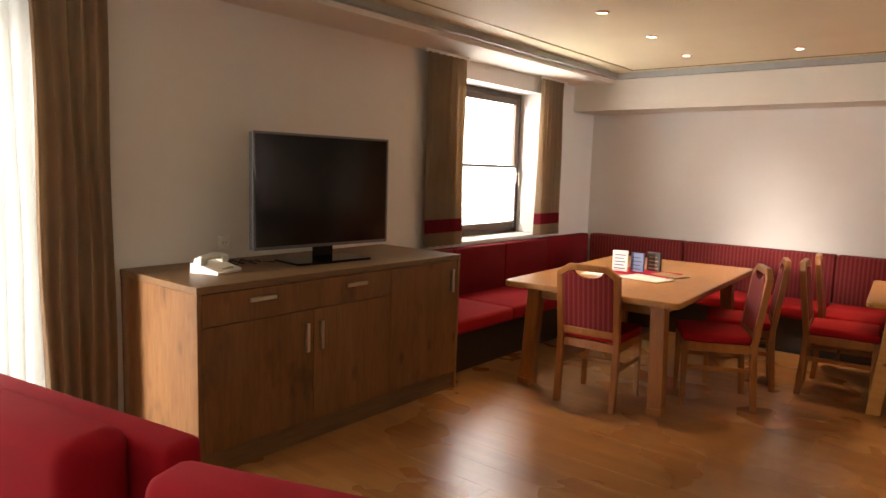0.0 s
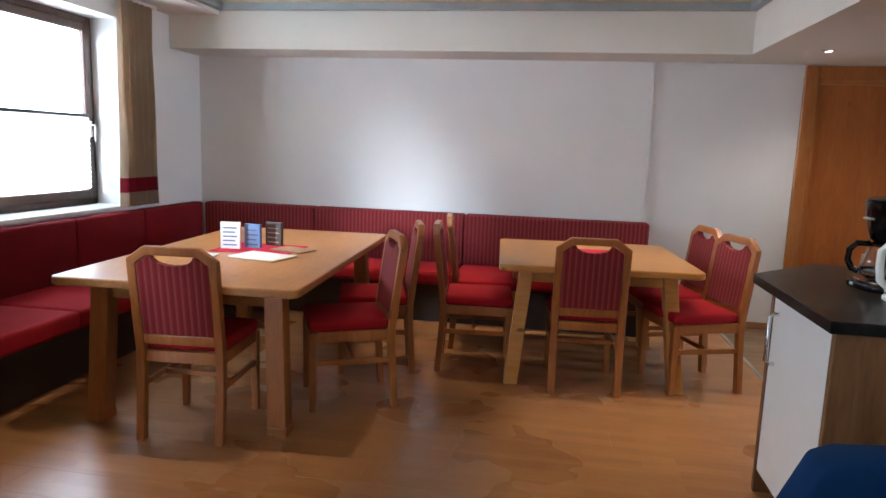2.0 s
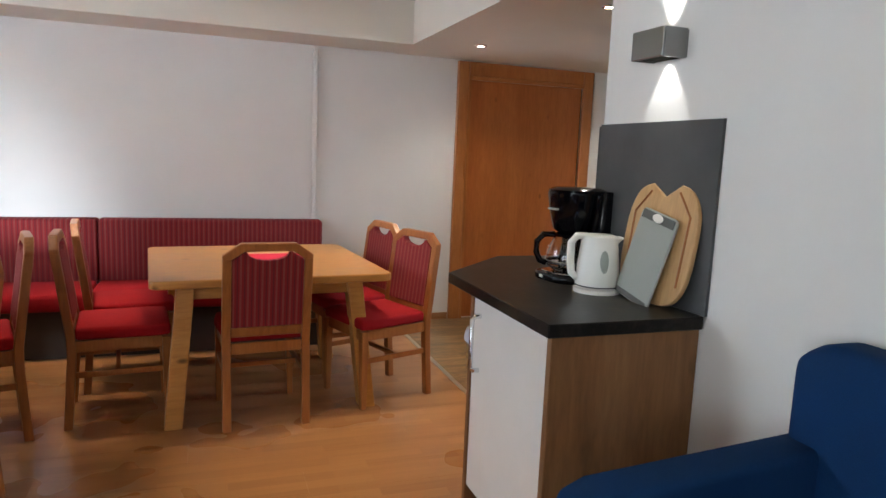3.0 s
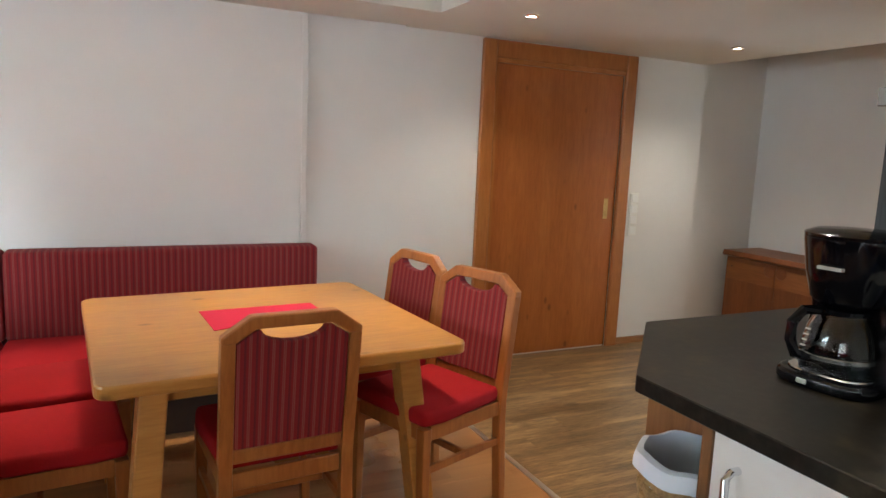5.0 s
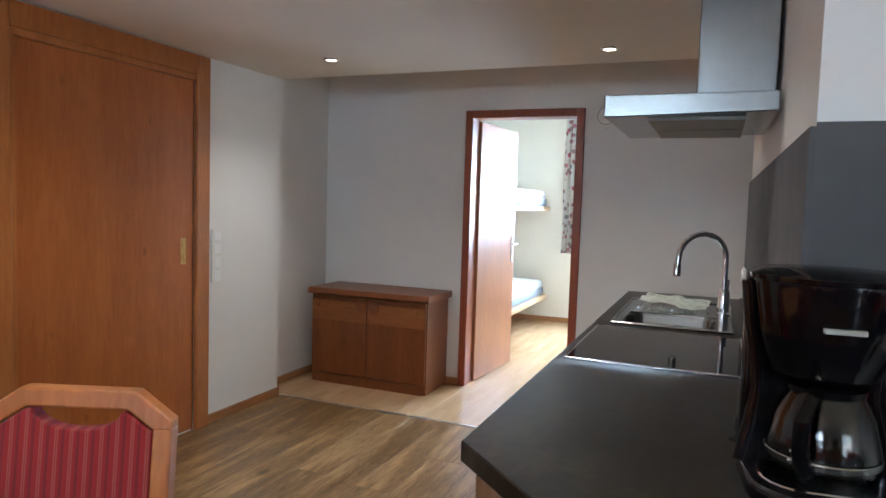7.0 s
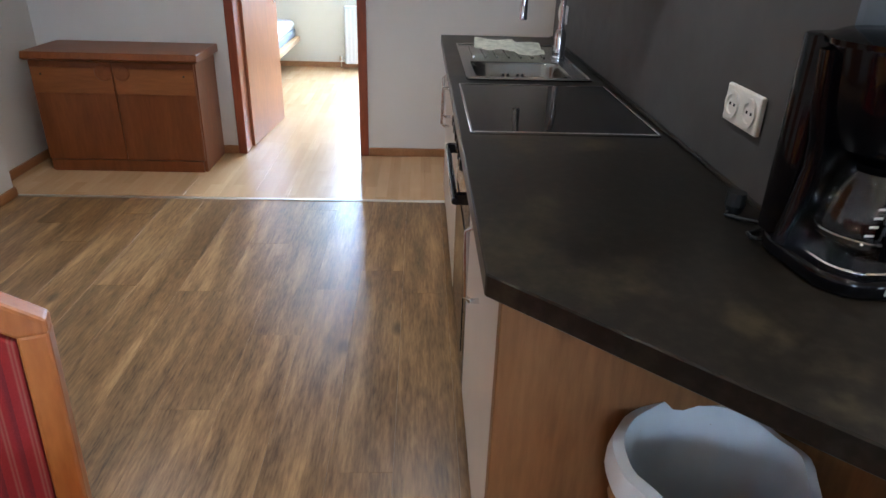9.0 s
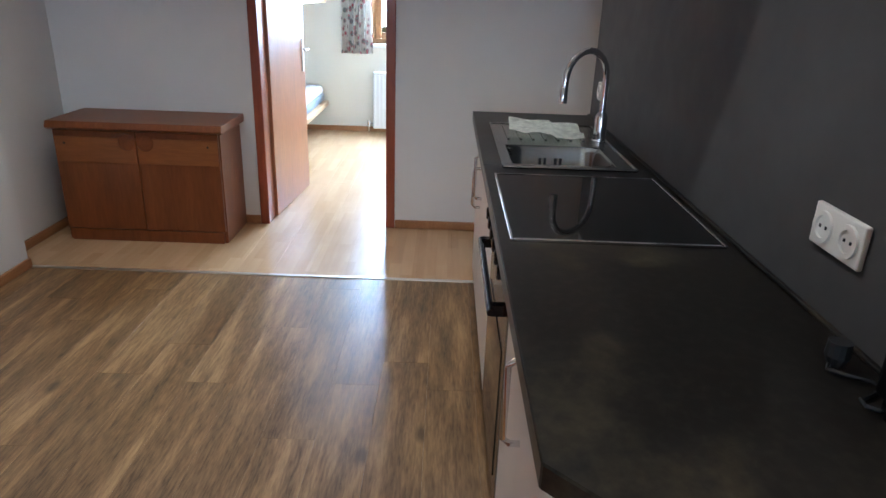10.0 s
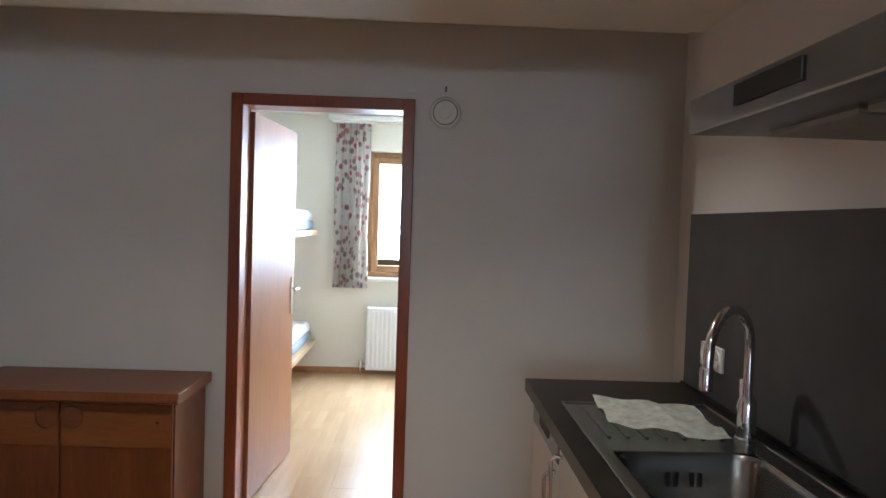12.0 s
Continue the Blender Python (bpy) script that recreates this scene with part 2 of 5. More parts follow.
BOARDWOOD = wood("board_wood", (0.40, 0.22, 0.08), (0.5, 0.29, 0.115), (0.58, 0.36, 0.16), "z", (0.4, 0.5), knots=0)
GREYBOARD = plain("grey_board", (0.34, 0.35, 0.31), 0.5, mottle=0.05)
GREYDARK = plain("dark_grey_rim", (0.10, 0.10, 0.09), 0.5)
PAPER = plain("paper", (0.8, 0.78, 0.74), 0.7, mottle=0.02)
PINKMAT = fabric("red_placemat", (0.5, 0.02, 0.055))
CARDBLACK = plain("dark_card", (0.05, 0.045, 0.04), 0.5)
TANCARD = plain("tan_card", (0.34, 0.22, 0.12), 0.5)
BLUECARD = plain("blue_card", (0.10, 0.16, 0.30), 0.5)
RADWHITE = plain("radiator_white", (0.82, 0.82, 0.80), 0.35, mottle=0.01)
LINEN = fabric("white_linen", (0.80, 0.82, 0.85), 0.03)
GREYLINEN = fabric("grey_mattress", (0.3, 0.34, 0.4), 0.05)
PALEBOARD = wood("pale_bed_wood", (0.5, 0.32, 0.17), (0.6, 0.4, 0.22), (0.68, 0.48, 0.28), "x", knots=0)


def make_worktop():
    n = Nodes("dark_worktop")
    v = n.coords()
    f = n.noise(v, 3.5, 6, 0.65)
    g = n.noise(v, 40, 4)
    c = n.ramp(f, [(0.35, (0.009, 0.008, 0.007)), (0.55, (0.013, 0.011, 0.009)), (0.72, (0.075, 0.06, 0.034))])
    c = n.mix(0.3, c, n.ramp(g, [(0.45, (0.008, 0.007, 0.006)), (0.80, (0.06, 0.05, 0.038))]))
    n.link(c, n.b.inputs["Base Color"])
    n.rough(f, 0.26, 0.40)
    n.b.inputs["Specular IOR Level"].default_value = 0.22
    n.bump(g, 0.12, 0.0008)
    return n.mat


def make_flowers():
    n = Nodes("flowered_curtain")
    v = n.coords()
    vo = n.add("TexVoronoi", Scale=14.0)
    n.link(v, vo.inputs["Vector"])
    pick = n.ramp(n.noise(v, 9, 2), [(0.40, (0.42, 0.09, 0.11)), (0.5, (0.22, 0.26, 0.24)), (0.6, (0.5, 0.2, 0.2))])
    mask = n.ramp(vo.outputs["Distance"], [(0.30, (1, 1, 1)), (0.48, (0, 0, 0))])
    c = n.mix(mask, (0.66, 0.62, 0.55), pick)
    n.link(c, n.b.inputs["Base Color"])
    n.b.inputs["Roughness"].default_value = 0.9
    return n.mat


def make_glass(name, tint=(1, 1, 1), rough=0.0):
    n = Nodes(name)
    n.b.inputs["Base Color"].default_value = (*tint, 1)
    n.b.inputs["Roughness"].default_value = rough
    n.b.inputs["Transmission Weight"].default_value = 1.0
    n.b.inputs["IOR"].default_value = 1.45
    return n.mat


def make_glow(name, col, strength):
    n = Nodes(name)
    n.b.inputs["Base Color"].default_value = (*col, 1)
    n.b.inputs["Emission Color"].default_value = (*col, 1)
    n.b.inputs["Emission Strength"].default_value = strength
    return n.mat


def make_sheer():
    n = Nodes("white_sheer_cloth")
    tr = n.add("BsdfTranslucent", Color=(0.9, 0.93, 0.92, 1))
    df = n.add("BsdfDiffuse", Color=(0.8, 0.82, 0.81, 1))
    mx = n.add("MixShader", Fac=0.3)
    n.link(tr.outputs[0], mx.inputs[1])
    n.link(df.outputs[0], mx.inputs[2])
    n.link(mx.outputs[0], n.t.nodes["Material Output"].inputs["Surface"])
    return n.mat


WORKTOP = make_worktop()
FLOWERS = make_flowers()
GLASS = make_glass("clear_glass")
HOODGLASS = make_glass("hood_glass", (0.75, 0.85, 0.82), 0.05)
GLOW = make_glow("lamp_glow", (1.0, 0.82, 0.6), 18.0)
SHEERCLOTH = make_sheer()


# ---- mesh helpers ----
def box(bm, x0, x1, y0, y1, z0, z1, bev=0.0, seg=1):
    vs = [bm.verts.new((x, y, z)) for x in (x0, x1) for y in (y0, y1) for z in (z0, z1)]
    fs = [bm.faces.new([vs[i] for i in f]) for f in ((0, 1, 3, 2), (4, 6, 7, 5), (0, 4, 5, 1), (2, 3, 7, 6), (0, 2, 6, 4), (1, 5, 7, 3))]
    if bev > 0:
        es = list({e for f in fs for e in f.edges})
        bmesh.ops.bevel(bm, geom=es, offset=bev, segments=seg, affect="EDGES", profile=0.5)
    return bm


def B(*a, **k):
    return box(bmesh.new(), *a, **k)


def prism(poly, axis, a, b, bev=0.0, seg=1):
    """A flat outline pushed from a to b along an axis. The outline is given in the two other axes, in order."""
    bm = bmesh.new()
    def p(u, v, w):
        return {"z": (u, v, w), "y": (u, w, v), "x": (w, u, v)}[axis]
    lo = [bm.verts.new(p(u, v, a)) for u, v in poly]
    hi = [bm.verts.new(p(u, v, b)) for u, v in poly]
    bm.faces.new(lo), bm.faces.new(hi)
    for i in range(len(poly)):
        j = (i + 1) % len(poly)
        bm.faces.new((lo[i], lo[j], hi[j], hi[i]))
    bmesh.ops.recalc_face_normals(bm, faces=bm.faces)
    if bev > 0:
        es = [e for e in bm.edges if e.calc_face_angle(0) > 0.5]
        bmesh.ops.bevel(bm, geom=es, offset=bev, segments=seg, affect="EDGES", profile=0.5)
    return bm


def lathe(profile, seg=28, cx=0.0, cy=0.0, sx=1.0, sy=1.0, cap=True):
    bm = bmesh.new()
    rings = []
    for r, z in profile:
        rings.append([bm.verts.new((cx + sx * r * math.cos(2 * math.pi * i / seg), cy + sy * r * math.sin(2 * math.pi * i / seg), z)) for i in range(seg)])
    for a, b in zip(rings, rings[1:]):
        for i in range(seg):
            bm.faces.new((a[i], a[(i + 1) % seg], b[(i + 1) % seg], b[i]))
    if cap and profile[0][0] > 1e-4:
        bm.faces.new(rings[0][::-1])
    if cap and profile[-1][0] > 1e-4:
        bm.faces.new(rings[-1])
    bmesh.ops.remove_doubles(bm, verts=bm.verts, dist=1e-5)
    bmesh.ops.recalc_face_normals(bm, faces=bm.faces)
    return bm


def tube(pts, r, seg=10):
    bm = bmesh.new()
    pts = [Vector(p) for p in pts]
    rings = []
    up = Vector((0, 0, 1))
    for i, p in enumerate(pts):
        d = (pts[min(i + 1, len(pts) - 1)] - pts[max(i - 1, 0)]).normalized()
        u = d.cross(up)
        if u.length < 1e-3:
            u = d.cross(Vector((0, 1, 0)))
        u.normalize()
        w = d.cross(u).normalized()
        rings.append([bm.verts.new(p + r * (math.cos(2 * math.pi * k / seg) * u + math.sin(2 * math.pi * k / seg) * w)) for k in range(seg)])
    for a, b in zip(rings, rings[1:]):
        best = min(range(seg), key=lambda s: (a[0].co - b[s].co).length)
        for k in range(seg):
            bm.faces.new((a[k], a[(k + 1) % seg], b[(k + 1 + best) % seg], b[(k + best) % seg]))
    bm.faces.new(rings[0]), bm.faces.new(rings[-1])
    bmesh.ops.recalc_face_normals(bm, faces=bm.faces)
    return bm


def taper(p0, p1, a0, b0, a1, b1, bev=0.004):
    """A square post from p0 (half sizes a0, b0) to p1 (half sizes a1, b1)."""
    bm = bmesh.new()
    vs = []
    for (x, y, z), a, b in ((p0, a0, b0), (p1, a1, b1)):
        vs.append([bm.verts.new((x + i * a, y + j * b, z)) for i, j in ((-1, -1), (1, -1), (1, 1), (-1, 1))])
    lo, hi = vs
    bm.faces.new(lo[::-1]), bm.faces.new(hi)
    for i in range(4):
        bm.faces.new((lo[i], lo[(i + 1) % 4], hi[(i + 1) % 4], hi[i]))
    if bev:
        bmesh.ops.bevel(bm, geom=list(bm.edges), offset=bev, segments=2, affect="EDGES", profile=0.5)
    return bm


def merge(*bms):
    out = bmesh.new()
    for b in bms:
        me = bpy.data.meshes.new("t")
        b.to_mesh(me)
        out.from_mesh(me)
        bpy.data.meshes.remove(me)
    return out


def part(name, bm, material, parent=None, label="", smooth=False):
    me = bpy.data.meshes.new(name)
    bm.to_mesh(me)
    bm.free()
    me.materials.append(material)
    if smooth:
        for p in me.polygons:
            p.use_smooth = True
        me.set_sharp_from_angle(angle=radians(40))
    ob = new(name, me)
    ob.parent = parent
    if label:
        tagged(ob, label=label)
    return ob


def thing(name, m, label, category, group=""):
    ob = new(name)
    ob.empty_display_size = 0.1
    ob.matrix_world = m
    return tagged(ob, label=label, category=category, group=group)


def built(name, bm, material, label, category="wall", smooth=False):
    return tagged(part(name, bm, material, smooth=smooth), label=label, category=category, kind="structure")


# ---- structure ----
XW, YB, YE, XP, YK, XE, ZM, ZH = -2.62, 6.0, 6.035, 2.145, 3.08, 5.465, 2.55, 2.19
XK, YS = 4.605, -3.6
W0 = dict(y0=3.46, y1=4.87, z0=0.90, z1=2.31)
D0 = dict(y0=-3.30, y1=0.27, z0=0.0, z1=2.30)
bm = bmesh.new()
for y0, y1, z0, z1 in ((YS - 0.3, D0["y0"], 0, 2.9), (D0["y1"], W0["y0"], 0, 2.9), (W0["y1"], YE + 0.3, 0, 2.9),
                       (D0["y0"], D0["y1"], D0["z1"], 2.9), (W0["y0"], W0["y1"], W0["z1"], 2.9), (W0["y0"], W0["y1"], 0, W0["z0"])):
    box(bm, XW - 0.4, XW, y0, y1, z0, z1)
built("wall_west", bm, WALL, "white plastered outer wall with window openings")
bm = bmesh.new()
box(bm, XW, 1.425, YB, YE + 0.3, 0, 2.9)
box(bm, 1.425, XK, YE, YE + 0.3, 0, 2.9)
box(bm, 1.41, 1.445, YB - 0.006, YE, 0, ZH - 0.01, bev=0.002)
box(bm, XK, XE + 0.12, 6.2, 6.34, 0, 2.9)
built("wall_north", bm, WALL, "white plastered wall with a shallow step")
bm = bmesh.new()
box(bm, XP, XP + 0.3, YS, YK - 0.3, 0, 2.9)
box(bm, XP, XK, YK - 0.3, YK, 0, 2.9)
box(bm, XK, XE, 2.4, YK - 0.28, 0, 2.9)
built("wall_kitchen", bm, WALL, "white plastered kitchen wall and partition")
built("wall_south", B(XW, XP + 0.3, YS - 0.3, YS, 0, 2.9), WALL, "plain white plastered wall")
DY0, DY1, DZ = 4.163, 4.954, 2.027
bm = bmesh.new()
box(bm, XE, XE + 0.12, 2.4, DY0, 0, 2.9)
box(bm, XE, XE + 0.12, DY1, 6.2, 0, 2.9)
box(bm, XE, XE + 0.12, DY0, DY1, DZ, 2.9)
built("wall_east", bm, WALL, "white plastered wall with a doorway")
XB = 8.65
BW = dict(y0=3.55, y1=4.63, z0=0.93, z1=2.15)
BEDWALL = plain("bedroom_wall_paint", (0.76, 0.71, 0.60), 0.85, mottle=0.02, scale=2)
bm = bmesh.new()
for y0, y1, z0, z1 in ((2.4, BW["y0"], 0, 2.9), (BW["y1"], 6.6, 0, 2.9), (BW["y0"], BW["y1"], 0, BW["z0"]), (BW["y0"], BW["y1"], BW["z1"], 2.9)):
    box(bm, XB, XB + 0.35, y0, y1, z0, z1)
box(bm, XE + 0.12, XB, 2.4, 2.55, 0, 2.9)
box(bm, XE + 0.12, XB, 6.45, 6.6, 0, 2.9)
built("wall_bedroom", bm, BEDWALL, "cream bedroom walls with a window opening")
built("ceiling_bedroom", B(XE + 0.12, XB, 2.55, 6.45, 2.48, 2.9), CEIL, "white bedroom ceiling", "ceiling")
# main ceiling, its lower border, beam, and the lowered hall ceiling
built("ceiling", B(XW, 2.06, YS, 5.52, ZM, ZM + 0.24), CREAM, "cream ceiling panel of the dining room", "ceiling")
built("ceiling_border", B(XW, -2.16, YS, 5.52, ZM - 0.09, ZM), CEIL, "white lowered ceiling border above the windows", "ceiling")
built("ceiling_beam", B(XW, 2.06, 5.52, YB, ZH, ZM), CEIL, "white boxed ceiling beam along the wall", "ceiling")
bm = bmesh.new()
box(bm, 2.06, XK, YK, YE, ZH, 2.9)
box(bm, 2.06, XP, YS, YK, ZH, 2.9)
built("ceiling_hall", bm, CEIL, "white lowered hall ceiling with downlights", "ceiling")
built("ceiling_nook", B(XK, XE, YK - 0.28, 6.2, 2.44, 2.9), CEIL, "white ceiling over the hall end", "ceiling")
bm = bmesh.new()
box(bm, -2.16, -2.10, YS, 5.46, ZM - 0.055, ZM)
box(bm, -2.16, 2.06, 5.46, 5.52, ZM - 0.055, ZM)
box(bm, 2.0, 2.06, YS, 5.46, ZM - 0.055, ZM)
built("trim_ceiling", bm, GREYTRIM, "grey moulding round the ceiling panel", "trim")
bm = bmesh.new()
box(bm, -1.90, -1.885, YS, 5.33, ZM - 0.006, ZM)
box(bm, -1.90, 1.87, 5.33, 5.345, ZM - 0.006, ZM)
box(bm, 1.87, 1.885, YS, 5.345, ZM - 0.006, ZM)
built("trim_ceiling_line", bm, GOLD, "thin gold line on the ceiling panel", "trim")
# ground slabs below the boards
bm = bmesh.new()
box(bm, XW, XB, 2.4, 6.45, -0.2, -0.014)
box(bm, XW, XP + 0.3, YS, 2.4, -0.2, -0.014)
floor = built("floor", bm, SHADOWGAP, "floor of parquet boards and brown planks", "floor")
part("threshold_strip", B(2.083, 2.113, YK - 0.03, YE, -0.005, 0.005, bev=0.002), NICKEL, floor, "metal floor strip")
part("threshold_strip", B(4.60, 4.625, 3.5, 6.19, -0.005, 0.005, bev=0.002), NICKEL, floor)
SKIRT = wood("skirting_wood", (0.30, 0.13, 0.045), (0.38, 0.17, 0.06), (0.45, 0.22, 0.085), "x", knots=0)
bm = bmesh.new()
box(bm, 1.45, 2.595, YE - 0.018, YE, 0, 0.055, bev=0.004)
box(bm, 3.89, XK, YE - 0.018, YE, 0, 0.055, bev=0.004)
box(bm, XK, XE, 6.182, 6.2, 0, 0.055, bev=0.004)
box(bm, XK, XK + 0.018, YE, 6.182, 0, 0.055, bev=0.004)
box(bm, XE - 0.018, XE, 5.0, 6.18, 0, 0.055, bev=0.004)
box(bm, XE - 0.018, XE, 2.82, 4.115, 0, 0.055, bev=0.004)
box(bm, XP - 0.018, XP, YS, 2.42, 0, 0.055, bev=0.004)
box(bm, XB - 0.018, XB, 2.55, 6.4, 0, 0.055, bev=0.004)
built("baseboard", bm, SKIRT, "honey wood baseboard along the walls", "baseboard")


def window(name, xf, b, mats, flip, label, mullion=None):
    """A window in a wall that runs along y; xf: the frame's middle."""
    wood_m, sill_m = mats
    ob = built(name, B(xf - 0.03, xf + 0.03, b["y0"], b["y1"], b["z0"], b["z0"] + 0.05), wood_m, label, "window")
    y0, y1, z0, z1 = b["y0"], b["y1"], b["z0"], b["z1"]
    bm = bmesh.new()
    box(bm, xf - 0.035, xf + 0.035, y0, y0 + 0.06, z0 + 0.05, z1, bev=0.006)
    box(bm, xf - 0.035, xf + 0.035, y1 - 0.06, y1, z0 + 0.05, z1, bev=0.006)
    box(bm, xf - 0.035, xf + 0.035, y0 + 0.06, y1 - 0.06, z1 - 0.06, z1, bev=0.006)
    part("window_frame", bm, wood_m, ob)
    bm = bmesh.new()
    s = 0.02 * flip
    a0, a1 = sorted((xf + s, xf + s * 2.8))
    box(bm, a0, a1, y0 + 0.05, y0 + 0.115, z0 + 0.05, z1 - 0.05, bev=0.008)
    box(bm, a0, a1, y1 - 0.115, y1 - 0.05, z0 + 0.05, z1 - 0.05, bev=0.008)
    box(bm, a0, a1, y0 + 0.115, y1 - 0.115, z0 + 0.05, z0 + 0.12, bev=0.008)
    box(bm, a0, a1, y0 + 0.115, y1 - 0.115, z1 - 0.115, z1 - 0.05, bev=0.008)
    part("sash", bm, wood_m, ob)
    pane = part("pane", B(xf - 0.004, xf + 0.004, y0 + 0.06, y1 - 0.06, z0 + 0.06, z1 - 0.06), GLASS, ob, "clear window pane")
    pane.visible_shadow = False
    return ob


win = window("window_1", -2.90, W0, (BROWNFRAME, WALL), 1, "dark brown wooden window with white pleated blind")
SILL = plain("white_sill", (0.8, 0.79, 0.76), 0.35, mottle=0.02)
part("window_sill", B(-2.86, XW + 0.03, W0["y0"], W0["y1"], W0["z0"] - 0.025, W0["z0"] + 0.006, bev=0.005), SILL, win, "white sill")
part("handle", merge(B(-2.845, -2.83, 4.765, 4.795, 1.42, 1.54, bev=0.004), tube([(-2.83, 4.78, 1.51), (-2.80, 4.78, 1.51), (-2.795, 4.78, 1.49), (-2.795, 4.78, 1.39)], 0.009)), NICKEL, win, "white metal window handle")
bm = bmesh.new()
zz = [1.03 + i * 0.018 for i in range(31)]
prev = None
for i, z in enumerate(zz):
    x = -2.83 + (0.008 if i % 2 else -0.004)
    cur = [bm.verts.new((x, W0["y0"] + 0.12, z)), bm.verts.new((x, W0["y1"] - 0.12, z))]
    if prev:
        bm.faces.new((prev[0], prev[1], cur[1], cur[0]))
    prev = cur
part("pleated_blind", bm, SHEERCLOTH, win, "white pleated blind over the lower half")
part("blind_rail", B(-2.842, -2.82, W0["y0"] + 0.12, W0["y1"] - 0.12, 1.565, 1.59, bev=0.003), GREYDARK, win)
win2 = window("window_2", -2.90, D0, (BROWNFRAME, WALL), 1, "tall glazed balcony door behind a sheer curtain")
win3 = window("window_3", XB + 0.12, BW, (HONEYFRAME, WALL), -1, "honey brown wooden bedroom window")
part("window_sill", B(XB - 0.04, XB + 0.1, BW["y0"] - 0.03, BW["y1"] + 0.03, BW["z0"] - 0.03, BW["z0"] + 0.004, bev=0.004), SILL, win3, "white sill")


# ---- doors ----
def sliding_door():
    d = tagged(new("door_1"), label="closed honey-brown wooden sliding door in a wide casing", category="door", kind="structure")
    x0, x1, zt = 2.60, 3.888, 2.18
    yc = YE - 0.035
    part("casing", B(x0, x0 + 0.10, yc, YE, 0, zt - 0.0, bev=0.006), CASING, d)
    part("casing", B(x1 - 0.10, x1, yc, YE, 0, zt, bev=0.006), CASING, d)
    part("casing", B(x0 + 0.10, x1 - 0.10, yc + 0.002, YE, zt - 0.115, zt, bev=0.006), CASING, d)
    part("stop", B(x0 + 0.10, x0 + 0.125, YE - 0.022, YE, 0, zt - 0.115), CASING, d)
    part("stop", B(x0 + 0.125, x1 - 0.10, YE - 0.022, YE, zt - 0.145, zt - 0.115), CASING, d)
    part("leaf", B(x0 + 0.125, x1 - 0.109, YE - 0.006, YE + 0.03, 0.012, zt - 0.146), DOORWOOD, d, "knotty wooden leaf")
    part("gap", B(x1 - 0.108, x1 - 0.10, YE - 0.002, YE + 0.01, 0, zt - 0.146), RUBBER, d)
    part("pull", merge(B(x1 - 0.205, x1 - 0.165, YE - 0.010, YE - 0.006, 0.99, 1.14, bev=0.0015), B(x1 - 0.195, x1 - 0.175, YE - 0.013, YE - 0.009, 1.01, 1.05), B(x1 - 0.195, x1 - 0.175, YE - 0.013, YE - 0.009, 1.08, 1.12)), BRASS, d, "recessed brass pull")


sliding_door()


def room_door():
    d = tagged(new("door_2"), label="open beech-veneer room door in a red-brown steel frame", category="door", kind="structure")
    bm = bmesh.new()
    for y0, y1 in ((DY0 - 0.045, DY0 + 0.012), (DY1 - 0.012, DY1 + 0.045)):
        box(bm, XE - 0.018, XE + 0.135, y0, y1, 0, DZ + 0.045, bev=0.004)
    box(bm, XE - 0.018, XE + 0.135, DY0 + 0.012, DY1 - 0.012, DZ - 0.012, DZ + 0.045, bev=0.004)
    part("frame", bm, REDWOOD, d)
    a = radians(-4.6)
    hx, hy = XE + 0.14, DY1 - 0.03
    m = Matrix.Translation((hx, hy, 0)) @ Matrix.Rotation(a, 4, "Z")
    leaf = B(0, 0.775, 0.0, 0.04, 0.008, DZ - 0.02, bev=0.002)
    leaf.transform(m)
    lf = part("leaf", leaf, LEAFWOOD, d, "smooth beech leaf")
    h = merge(B(0.70, 0.732, -0.008, 0.0, 0.89, 1.12, bev=0.003), tube([(0.716, -0.008, 1.05), (0.716, -0.045, 1.05), (0.71, -0.05, 1.05), (0.615, -0.05, 1.05)], 0.009))
    h.transform(m)
    part("handle", h, NICKEL, lf, "satin metal lever and plate", smooth=True)


room_door()


# ---- dining chairs ----
def side_profile(bm, pts, x0, x1):
    """A post whose side outline is pts (y, z)."""
    lo = [bm.verts.new((x0, y, z)) for y, z in pts]
    hi = [bm.verts.new((x1, y, z)) for y, z in pts]
    bm.faces.new(lo), bm.faces.new(hi)
    for i in range(len(pts)):
        j = (i + 1) % len(pts)
        bm.faces.new((lo[i], lo[j], hi[j], hi[i]))
    bmesh.ops.recalc_face_normals(bm, faces=bm.faces)
    bmesh.ops.bevel(bm, geom=[e for e in bm.edges if e.calc_face_angle(0) > 0.6], offset=0.005, segments=2, affect="EDGES", profile=0.5)
    return bm


def lean(z):
    """How far the back leans at height z."""
    return -0.20 - max(0, z - 0.45) * 0.13 - max(0, 0.35 - z) * 0.07


